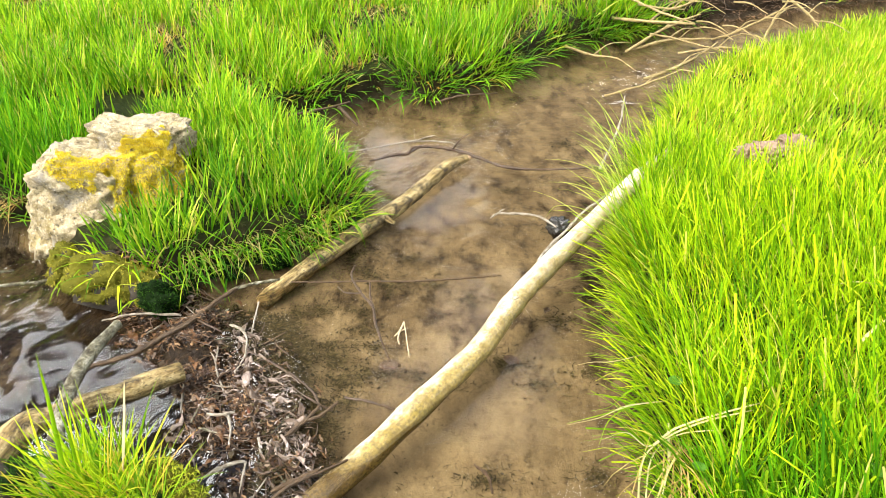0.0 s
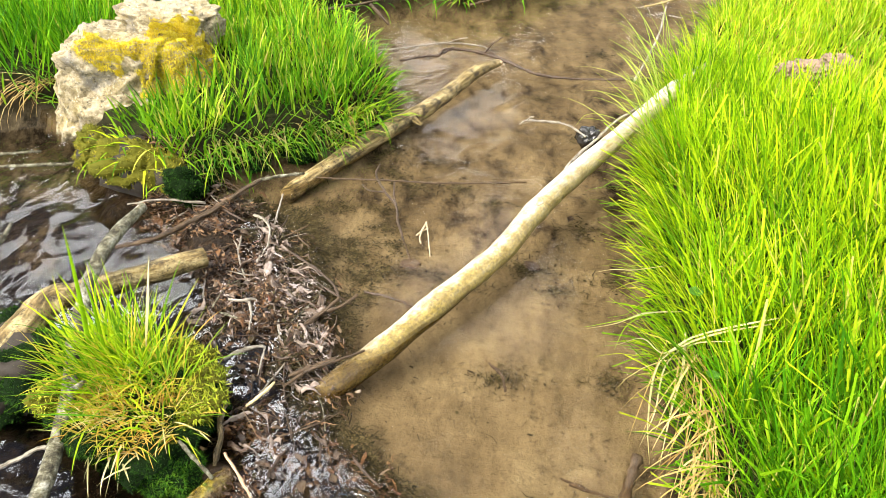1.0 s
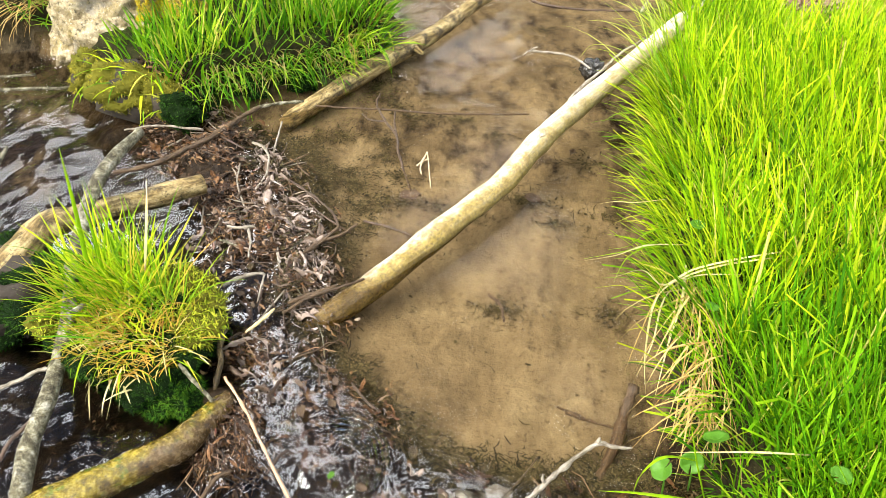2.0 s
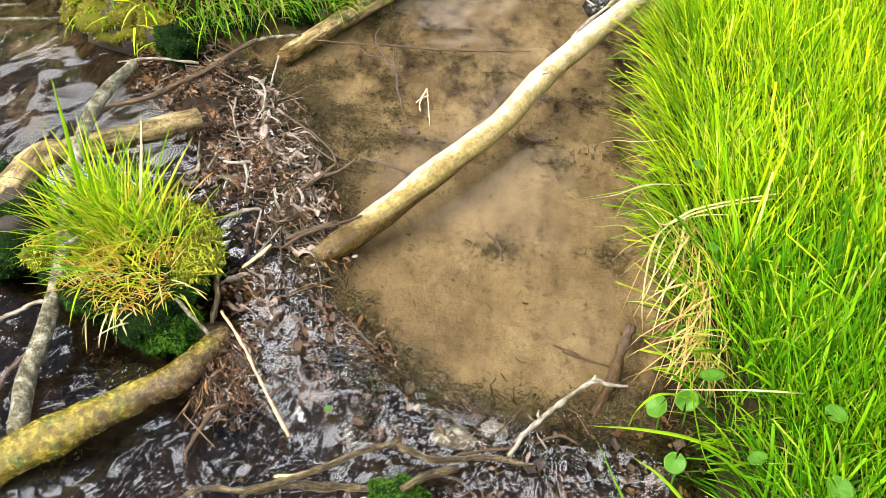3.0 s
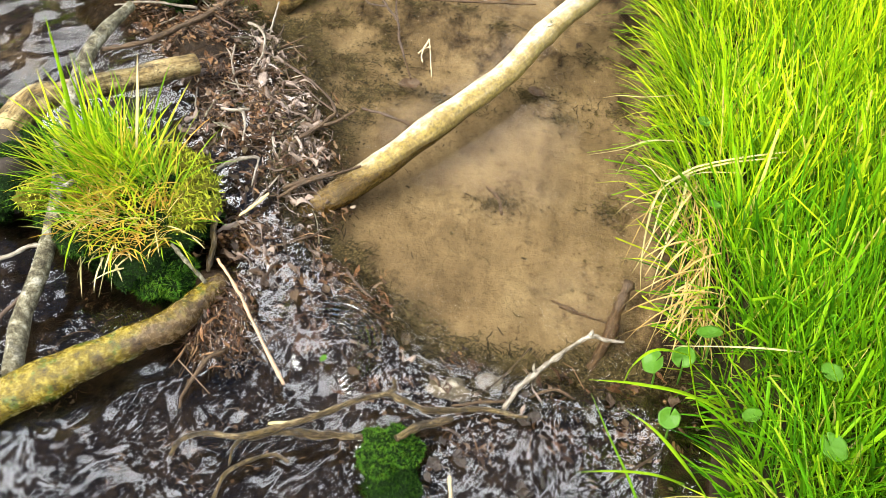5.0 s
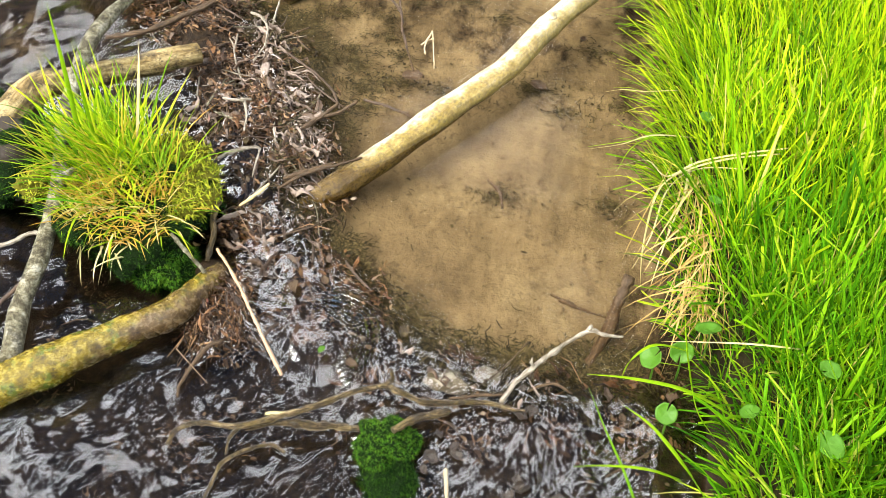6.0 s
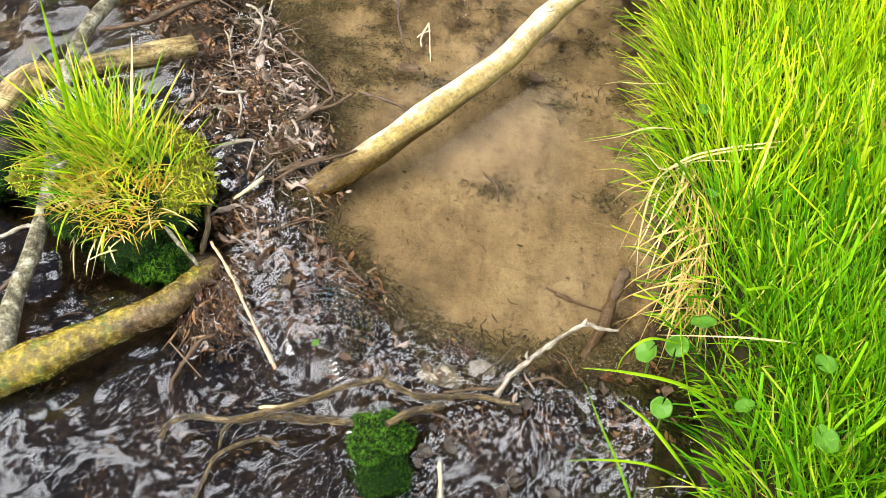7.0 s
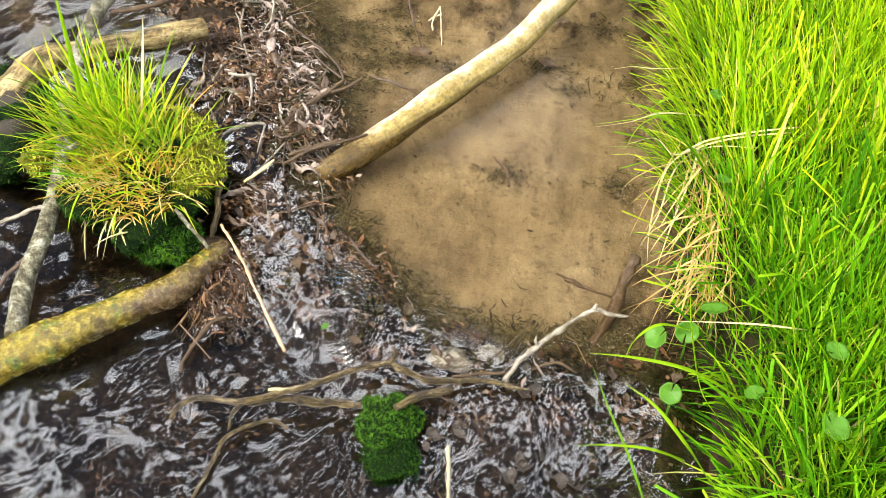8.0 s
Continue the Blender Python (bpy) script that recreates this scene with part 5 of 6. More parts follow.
def leaf_mat(name, count, place, label, seed, lift=0.006, material=None, lean=1.0, big=1.0):
    """Torn, crumpled wet leaves and bark flakes, lying over one another along the current."""
    rng = np.random.default_rng(seed)
    x, y = place(rng, count)
    count = len(x)
    size = (rng.gamma(2.0, 0.0034, count) + 0.003) * big
    slim = rng.uniform(0.18, 0.55, count) * lean
    flow = 2.3 + 1.0 * rumple(x, y, 7, 2) + rng.normal(0, 0.7, count)
    z = np.maximum(land_height(x, y), level(x, y) - 0.010) + rng.uniform(-0.004, lift, count)
    u, v = np.meshgrid(np.linspace(-1, 1, 6), np.linspace(-1, 1, 4), indexing="ij")
    u, v = u.ravel(), v.ravel()
    ph = rng.uniform(0, 6.28, (count, 4))
    wide = np.sqrt(np.clip(1.05 - u**2, 0.03, 1))[None] * (1 + 0.35 * np.sin(3.1 * u[None] + ph[:, :1]) + 0.2 * np.sin(7 * u[None] * np.sign(v)[None] + ph[:, 1:2]))
    lx = size[:, None] * u[None]
    ly = (size * slim)[:, None] * v[None] * wide + size[:, None] * 0.18 * np.sin(2 * u[None] + ph[:, 2:3])
    lz = size[:, None] * (0.16 * np.sin(3.5 * u[None] + ph[:, 3:4]) + 0.20 * slim[:, None] * np.sin(2.4 * v[None] + ph[:, :1]) + 0.06 * np.sin(6 * u[None] + 5 * v[None] + ph[:, 1:2]))
    t1, t2 = rng.normal(0, 0.22, (count, 1)), rng.normal(0, 0.28, (count, 1))
    lz = lz + t1 * lx + t2 * ly
    ca, sa = np.cos(flow)[:, None], np.sin(flow)[:, None]
    verts = np.stack([x[:, None] + ca * lx - sa * ly, y[:, None] + sa * lx + ca * ly, z[:, None] + lz], -1).reshape(-1, 3)
    i = (np.arange(5)[:, None] * 4 + np.arange(3)[None]).ravel()
    q = np.stack([i, i + 1, i + 5, i + 4], -1)
    quads = (np.arange(count)[:, None, None] * 24 + q[None]).reshape(-1, 4)
    return tagged(arrays(name, verts, quads, material or WET_LEAF), label, "debris", kind="stuff")


WET_LEAF = wet_leaf_material()
leaf_mat("drift_leaves", 9500, over_dam, "torn wet brown leaves and bark flakes matted on the dam", 91, 0.010, None, 0.6)
litter("drift_stalks", 520, over_dam, LITTER, "long dead stalks and rootlets tangled on the dam", True, 0.0)


MATS = [(-0.177, 1.762, -0.050), (-0.251, 1.953, -0.050), (-0.323, 1.818, -0.050), (-0.085, 1.758, -0.050), (0.146, 1.808, -0.050), (0.247, 1.710, -0.050), (0.098, 1.377, -0.050), (0.365, 1.372, -0.050),
        (0.009, 1.718, -0.050), (-0.259, 2.248, -0.050), (-0.181, 2.183, -0.050), (-0.325, 2.351, -0.050), (-0.036, 2.186, -0.050), (0.071, 2.109, -0.050), (0.396, 2.553, -0.050), (0.343, 2.009, -0.050),
        (0.183, 1.795, -0.050), (-0.115, 2.354, -0.050), (-0.261, 2.059, -0.050), (0.412, 1.757, -0.050), (0.243, 2.857, -0.050), (0.516, 3.287, -0.050),
        (-0.344, 1.870, -0.050), (-0.316, 1.797, -0.050), (-0.286, 1.716, -0.050), (-0.255, 1.650, -0.050), (-0.239, 1.749, -0.050), (-0.205, 1.870, -0.050), (-0.456, 2.031, -0.050), (-0.394, 2.058, -0.050)]


def over_bed(rng, count):
    n = int(count * 0.86)
    c = np.array(MATS)[rng.integers(0, len(MATS), n)]
    x = np.r_[c[:, 0] + rng.normal(0, 0.07, n) * rng.random(n), rng.uniform(-0.5, 0.6, count - n)]
    y = np.r_[c[:, 1] + rng.normal(0, 0.045, n) * rng.random(n), rng.uniform(0.9, 3.6, count - n)]
    ok = (shore(x, y) < -0.03) & (debris(x, y) < 0.1)
    return x[ok], y[ok]


def sunk(name, count, place=over_bed, material=WEED, lift=0.006, label="scattered plant fragments sunk on the stream bed"):
    ob = litter(name, count, place, material, label, False, 0.1, True)
    co = np.empty(len(ob.data.vertices) * 3, np.float32)
    ob.data.vertices.foreach_get("co", co)
    co = co.reshape(-1, 3)
    co[:, 2] = np.minimum(co[:, 2], land_height(co[:, 0], co[:, 1]) + lift)
    ob.data.vertices.foreach_set("co", co.ravel())


def over_skirt(rng, count):
    x, y = rng.uniform(-0.75, 0.5, count * 8), rng.uniform(0.75, 2.0, count * 8)
    d = dam(x, y) + 0.05 * rumple(x, y, 16, 4) + 0.02 * rumple(x, y, 60, 2)
    ok = (d > 0.0) & (rng.random(len(x)) < 1 - smooth(d - 0.045 * smooth(y, 1.15, 1.4), 0.08, 0.17)) & (shore(x, y) < -0.02)
    return x[ok][:count], y[ok][:count]


def over_run(rng, count):
    x, y = rng.uniform(-0.8, 0.45, count * 3), rng.uniform(0.42, 1.05, count * 3)
    ok = (dam(x, y) < -0.02) & (shore(x, y) < -0.03) & (rng.random(len(x)) < smooth(rumple(x, y, 15, 9), -0.1, 0.4))
    return x[ok][:count], y[ok][:count]


sunk("bed_debris", 7500)
sunk("bed_debris", 2200, over_run, LITTER, 0.03, "brown leaf and bark fragments under the running water")
sunk("bed_debris", 32000, over_skirt, WEED, 0.03, "dark feathery plant fragments sunk above the dam")


SCRAPS = [(-0.421, 1.613, 0.020), (-0.360, 1.414, 0.020), (-0.562, 1.797, 0.020), (-0.352, 1.388, 0.010), (-0.438, 1.534, 0.020), (-0.541, 1.671, 0.020), (-0.435, 1.529, 0.020), (-0.322, 1.378, 0.020), (-0.327, 1.271, 0.010), (-0.405, 1.033, 0.000), (-0.627, 1.524, 0.030)]


def over_scraps(rng, count):
    c = np.array(SCRAPS)[rng.integers(0, len(SCRAPS), count)]
    x, y = c[:, 0] + rng.normal(0, 0.035, count), c[:, 1] + rng.normal(0, 0.05, count)
    ok = debris(x, y) > 0.3
    return x[ok], y[ok]


def scrap_material():
    k = Mat("bleached_litter")
    c = k.ramp(k.island(), [(0.0, (0.08, 0.055, 0.045)), (0.4, (0.16, 0.125, 0.11)), (0.75, (0.28, 0.235, 0.215)), (0.95, (0.46, 0.40, 0.36)), (1.0, (0.18, 0.06, 0.035))])
    return k.surface(c, 0.4, k.bump(k.noise(150, 3), 0.4, 0.003), coat=0.2)


PALE_SHRED = scrap_material()


def bark_strip(at, length, width, az, material, label):
    """A crumpled strip of bark or rotten leaf."""
    rng = np.random.default_rng(int(abs(at[0] * 7919 + at[1] * 104729) * 10))
    p = rng.uniform(0, 6.28, 4)
    bm = bmesh.new()
    rows = []
    for i in range(11):
        s = i / 10
        w = width * (0.55 + 0.45 * math.sin(3.0 * s + p[0])) * (0.5 + min(s, 1 - s) * 2.2)
        y0 = length * 0.14 * math.sin(4 * s + p[1])
        z0 = 0.004 + 0.010 * abs(math.sin(5 * s + p[2]))
        rows.append([bm.verts.new((length * (s - 0.5), y0 + w * k, z0 + width * 0.5 * math.sin(2.6 * k + 4 * s + p[3]) + 0.002 * rng.normal())) for k in (-0.5, -0.2, 0.1, 0.5)])
    for a, b in zip(rows, rows[1:]):
        for k in range(3):
            bm.faces.new((a[k], a[k + 1], b[k + 1], b[k]))
    bm.transform(Matrix.Translation(at) @ pose(0, 0, 0, rng.normal(0, 14), rng.normal(0, 10), az))
    ob = part("bark_strip", bm, material)
    sol = ob.modifiers.new("thickness", "SOLIDIFY")
    sol.thickness = 0.0008
    tagged(ob, label, "bark", "bark strips on the dam")


leaf_mat("bleached_shreds", 190, over_scraps, "pale lilac-grey shreds of leaf and bark heaped on the dam", 92, 0.018, PALE_SHRED, 0.4)
litter("bleached_scraps", 1700, over_scraps, PALE_SHRED, "bleached bark and leaf scraps lying on the dam", False, 0.45)
STRIP_DARK = plain_material("rotten_bark", (0.018, 0.011, 0.006), (0.11, 0.065, 0.035), 90, 0.4, 0.1)
STRIP_PALE = plain_material("bleached_bark", (0.10, 0.07, 0.055), (0.34, 0.27, 0.22), 110, 0.55, 0.0)
strip_rng = np.random.default_rng(33)
for n_ in range(190):
    if n_ < 110:
        c_ = SCRAPS[strip_rng.integers(0, len(SCRAPS))]
        sx, sy = c_[0] + strip_rng.normal(0, 0.04), c_[1] + strip_rng.normal(0, 0.06)
    else:
        sx, sy = strip_rng.uniform(-0.8, 0.4), strip_rng.uniform(0.65, 2.0)
    if debris(np.array(sx), np.array(sy)) < 0.4 or sy < 0.78:
        continue
    sz = float(max(land_height(np.array(sx), np.array(sy)), level(np.array(sx), np.array(sy)) - 0.004))
    pale = strip_rng.random() < 0.42
    bark_strip((sx, sy, sz), strip_rng.uniform(0.025, 0.09), strip_rng.uniform(0.005, 0.016), math.degrees(2.3 + strip_rng.normal(0, 0.7)),
               STRIP_PALE if pale else STRIP_DARK, ("bleached pale" if pale else "dark wet rotten") + " bark strip crumpled on the dam")


def drift_twigs(count):
    """Single twigs tangled on the crest of the dam."""
    rng = np.random.default_rng(5)
    made = 0
    while made < count:
        x, y = rng.uniform(-0.85, 0.45), rng.uniform(0.62, 2.05)
        if debris(np.array(x), np.array(y)) < 0.55 or rng.random() > 0.16 + 0.84 * (y > 1.1):
            continue
        z = float(max(land_height(np.array(x), np.array(y)), level(np.array(x), np.array(y)))) + 0.004
        a, length = 2.2 + rng.normal(0, 0.9), rng.uniform(0.05, 0.17)
        way = Vector((math.cos(a), math.sin(a), rng.normal(0.02, 0.12)))
        bow = Vector((-math.sin(a), math.cos(a), 0.3)) * length * rng.normal(0, 0.06)
        c = Vector((x, y, z))
        r_ = rng.uniform(0.0009, 0.0028)
        kind = rng.choice(4, p=(0.42, 0.40, 0.10, 0.08))
        mat, text = ((TWIG, "brown twig"), (DARK_TWIG, "dark wet twig"), (PALE_TWIG, "bleached twig"), (GREY_BARK, "grey twig"))[kind]
        shoots = []
        if rng.random() < 0.4:
            m = c + way * length * 0.1 + bow
            shoots.append(([m, m + (way + Vector((0, 0, 0.5)) + bow * 8) * length * 0.15, m + (way + bow * 14) * length * 0.3], (r_ * 0.8, r_ * 0.5)))
        stick("drift_twig", [c - way * length / 2, c - way * length * 0.15 + bow * 0.8, c + way * length * 0.2 + bow, c + way * length / 2], (r_, r_ * 1.2, r_, r_ * 0.7), mat,
              text + " tangled in the debris of the dam", "twig", shoots, "twigs drifted onto the dam", 6, 3)
        made += 1


drift_twigs(110)


def dead_leaf(at, size, az, tilt, material, label):
    """A curled, toothed dead leaf with a midrib."""
    bm = bmesh.new()
    rows = []
    for i in range(8):
        s = i / 7
        w = size * 0.36 * math.sin(math.pi * min(0.98, 0.04 + s)) ** 0.8 * (1 + 0.14 * math.sin(i * 1.7 + at[0] * 90))
        rows.append([bm.verts.new((size * (s - 0.5), w * k, size * (0.16 * k * k - 0.20 * (s - 0.5) ** 2 + 0.05 * math.sin(9 * s + k)))) for k in (-1, -0.5, 0, 0.5, 1)])
    for a, b in zip(rows, rows[1:]):
        for k in range(4):
            bm.faces.new((a[k], a[k + 1], b[k + 1], b[k]))
    bm.transform(Matrix.Translation(at) @ pose(0, 0, 0, tilt, 0, az))
    ob = part("dead_leaf", bm, material)
    sol = ob.modifiers.new("thickness", "SOLIDIFY")
    sol.thickness = 0.0005
    tagged(ob, label, "leaf", "dead leaves in the brook")


leaf_rng = np.random.default_rng(21)
for n_ in range(26):
    while True:
        lx, ly = leaf_rng.uniform(-0.85, 0.45), leaf_rng.uniform(0.6, 2.1)
        if debris(np.array(lx), np.array(ly)) > 0.6:
            break
    lz = float(max(land_height(np.array(lx), np.array(ly)), level(np.array(lx), np.array(ly)))) + 0.004
    mt, tx = ((DARK_TWIG, "dark rotten leaf"), (TWIG, "brown dead leaf"), (GREEN_TWIG, "olive brown dead leaf"))[leaf_rng.choice(3, p=(0.5, 0.35, 0.15))]
    dead_leaf((lx, ly, lz), leaf_rng.uniform(0.014, 0.034), leaf_rng.uniform(0, 360), leaf_rng.normal(0, 18), mt, tx + " plastered on the debris")
dead_leaf((-0.219, 0.843, 0.000), 0.018, 60, 0, LEAF, "small fresh green leaf caught in the ripples")
dead_leaf((0.303, 2.010, -0.030), 0.03, 60, 0, DARK_TWIG, "dark leaf sunk on the sand")
dead_leaf((-0.156, 1.766, -0.050), 0.06, 10, 4, STRIP_DARK, "dark leaf clump sunk on the sand")
dead_leaf((0.183, 1.795, -0.050), 0.05, 330, 4, STRIP_DARK, "dark leaf clump sunk on the sand")

# leaf litter under the branches at the upstream bend
def far_bank_litter(rng, count):
    x, y = rng.uniform(0.9, 3.0, count * 2), rng.uniform(4.6, 5.9, count * 2)
    ok = (shore(x, y) > -0.04) & (y > 4.2 + 0.45 * (x - 0.5)) & (rng.random(count * 2) < smooth(x, 0.9, 1.5))
    return x[ok][:count], y[ok][:count]


litter("leaf_litter", 5000, far_bank_litter, LITTER, "brown dead leaves and twigs on the bare far bank", True, 0.5)

# soil heaps on the bank
for c, s in (((1.11, 2.57, 0.235), (0.075, 0.06, 0.026)), ((1.21, 2.62, 0.24), (0.06, 0.05, 0.03)), ((1.03, 2.56, 0.23), (0.04, 0.035, 0.03))):
    tagged(part("molehill", blob(c, s, c[0] * 7, 5, 0.7, 4.0), MOLE_SOIL), "small heap of dry brown earth in the grass", "soil", "soil heaps on the bank")

# flat stones under the running water
STONE = plain_material("pale_wet_stone", (0.07, 0.06, 0.04), (0.24, 0.21, 0.15), 60, 0.35)
for c, s, sd, text in (((0.025, 0.821, -0.020), (0.042, 0.022, 0.016), 5.1, "small pale stone wedged in the dam"),
                       ((0.095, 0.842, -0.018), (0.03, 0.018, 0.014), 6.3, "small grey stone wedged in the dam")):
    tagged(part("flat_stone", blob(c, s, sd, 4, 0.35, 1.6), STONE), text, "stone", "stones in the dam")

DARK_STONE = plain_material("dark_wet_stone", (0.006, 0.006, 0.006), (0.035, 0.032, 0.028), 50, 0.15)
tagged(part("wet_stone", blob((0.385, 2.43, 0.015), (0.040, 0.032, 0.040), 4.4, 4, 0.35, 1.6), DARK_STONE), "small dark glossy wet stone against the pale log", "stone")

# rooty litter round the end of the wet log
def over_root(rng, count):
    c = np.array([(-0.455, 0.935, 0.000), (-0.465, 0.895, 0.000), (-0.430, 0.965, 0.000), (-0.415, 0.885, -0.020)])[rng.integers(0, 4, count)]
    return c[:, 0] + rng.normal(0, 0.026, count), c[:, 1] + rng.normal(0, 0.028, count)


litter("root_litter", 320, over_root, LITTER, "reddish brown rootlets and bark round the end of the wet log", True, 0.1)
litter("root_litter", 900, over_root, LITTER, "brown leaf scraps round the end of the wet log", False, 0.6)

leaf_mat("root_leaves", 420, over_root, "red-brown rotten leaves packed round the end of the wet log", 93, 0.055, None, 0.5, 0.8)

# leaf clumps stranded below the dam
DARK_LEAF = plain_material("dark_wet_leaf", (0.008, 0.005, 0.003), (0.036, 0.023, 0.013), 90, 0.35, 0.0)
clump_rng = np.random.default_rng(8)
for cx, cy, n_ in (((0.186, 0.633, -0.050)[0], (0.186, 0.633, -0.050)[1], 9), ((0.014, 0.678, -0.050)[0], (0.014, 0.678, -0.050)[1], 6), ((0.170, 0.785, -0.030)[0], (0.170, 0.785, -0.030)[1], 6), ((0.262, 0.618, -0.050)[0], (0.262, 0.618, -0.050)[1], 5)):
    for q_ in range(n_):
        lx, ly = cx + clump_rng.normal(0, 0.02), cy + clump_rng.normal(0, 0.016)
        lz = float(level(np.array(lx), np.array(ly))) + 0.004 + 0.003 * q_
        pale = clump_rng.random() < 0.06
        dead_leaf((lx, ly, lz), clump_rng.uniform(0.016, 0.032), clump_rng.uniform(0, 360), clump_rng.normal(0, 35), STRIP_PALE if pale else DARK_LEAF,
                  ("bleached" if pale else "dark wet") + " curled leaf stranded below the dam")

# ---- leaves and single blades on the right bank ----
def round_leaf(at, size, az, tilt):
    """A kidney-shaped leaf with a notch, a shallow bowl and a stalk."""
    base = tagged(new("round_leaf"), "round glossy green leaf at the edge of the bank", "leaf", "round leaves on the bank")
    base.location = at
    bm = bmesh.new()
    rows = []
    for i in range(6):
        r = i / 5
        row = []
        for k in range(33):
            a = radians(-174 + 348 * k / 32)
            s = size * r * (1 + 0.025 * math.sin(7 * a) * r) * (1 + 0.10 * math.cos(a))
            row.append(bm.verts.new((s * math.cos(a), s * math.sin(a), size * (0.28 * r * r + 0.03 * math.sin(5 * a) * r) - abs(math.sin(a)) * 0.02 * r * size)))
        rows.append(row)
    for a, b in zip(rows, rows[1:]):
        for k in range(32):
            bm.faces.new((a[k], a[k + 1], b[k + 1], b[k]))
    bmesh.ops.remove_doubles(bm, verts=bm.verts, dist=1e-5)
    bm.transform(pose(0, 0, 0, 0, tilt, az))
    blade = part("leaf_blade", bm, LEAF, base)
    sol = blade.modifiers.new("thickness", "SOLIDIFY")
    sol.thickness = 0.0006
    bm = bmesh.new()
    tube(bm, [(0, 0, 0), (0.01, 0.006, -0.03), (0.02, 0.008, -0.10)], (0.0016, 0.0016, 0.0018), 5, 3, 0.05)
    part("stalk", bm, LEAF, base)


for at, size, az, tilt in (
    ((0.377, 0.833, 0.130), 0.029, 200, 48), ((0.421, 0.836, 0.150), 0.028, 80, -55), ((0.462, 0.863, 0.185), 0.030, 120, 30),
    ((0.392, 0.724, 0.130), 0.025, 250, 38), ((0.589, 0.628, 0.255), 0.030, 300, 10),
    ((0.519, 0.718, 0.170), 0.022, 150, 35), ((0.615, 0.757, 0.26), 0.024, 20, 0), ((0.494, 1.151, 0.220), 0.020, 70, 10), ((0.509, 1.406, 0.220), 0.022, 210, 0),
    ((0.804, 1.105, 0.26), 0.028, 40, 5),
):
    round_leaf(at, size * 0.74, az, tilt)


def long_blade(points, width, material, label, group=""):
    """A single broad blade with a folded midrib, along the points."""
    line = spline(points, 5)
    bm = bmesh.new()
    rows = []
    for i, c in enumerate(line):
        way = (line[min(i + 1, len(line) - 1)] - line[max(i - 1, 0)]).normalized()
        side = way.cross(Vector((0, 0.3, 1))).normalized()
        up = side.cross(way)
        s = i / (len(line) - 1)
        w = width / 2 * min(1, 0.6 + 2 * s) * max(0.04, 1 - s**2.5)
        rows.append([bm.verts.new(c + side * w * k + up * abs(k) * w * 0.35) for k in (-1, 0, 1)])
    for a, b in zip(rows, rows[1:]):
        for k in range(2):
            bm.faces.new((a[k], a[k + 1], b[k + 1], b[k]))
    ob = part("overhanging_grass", bm, material)
    sol = ob.modifiers.new("thickness", "SOLIDIFY")
    sol.thickness = 0.0004
    return tagged(ob, label, "grass blade", group)


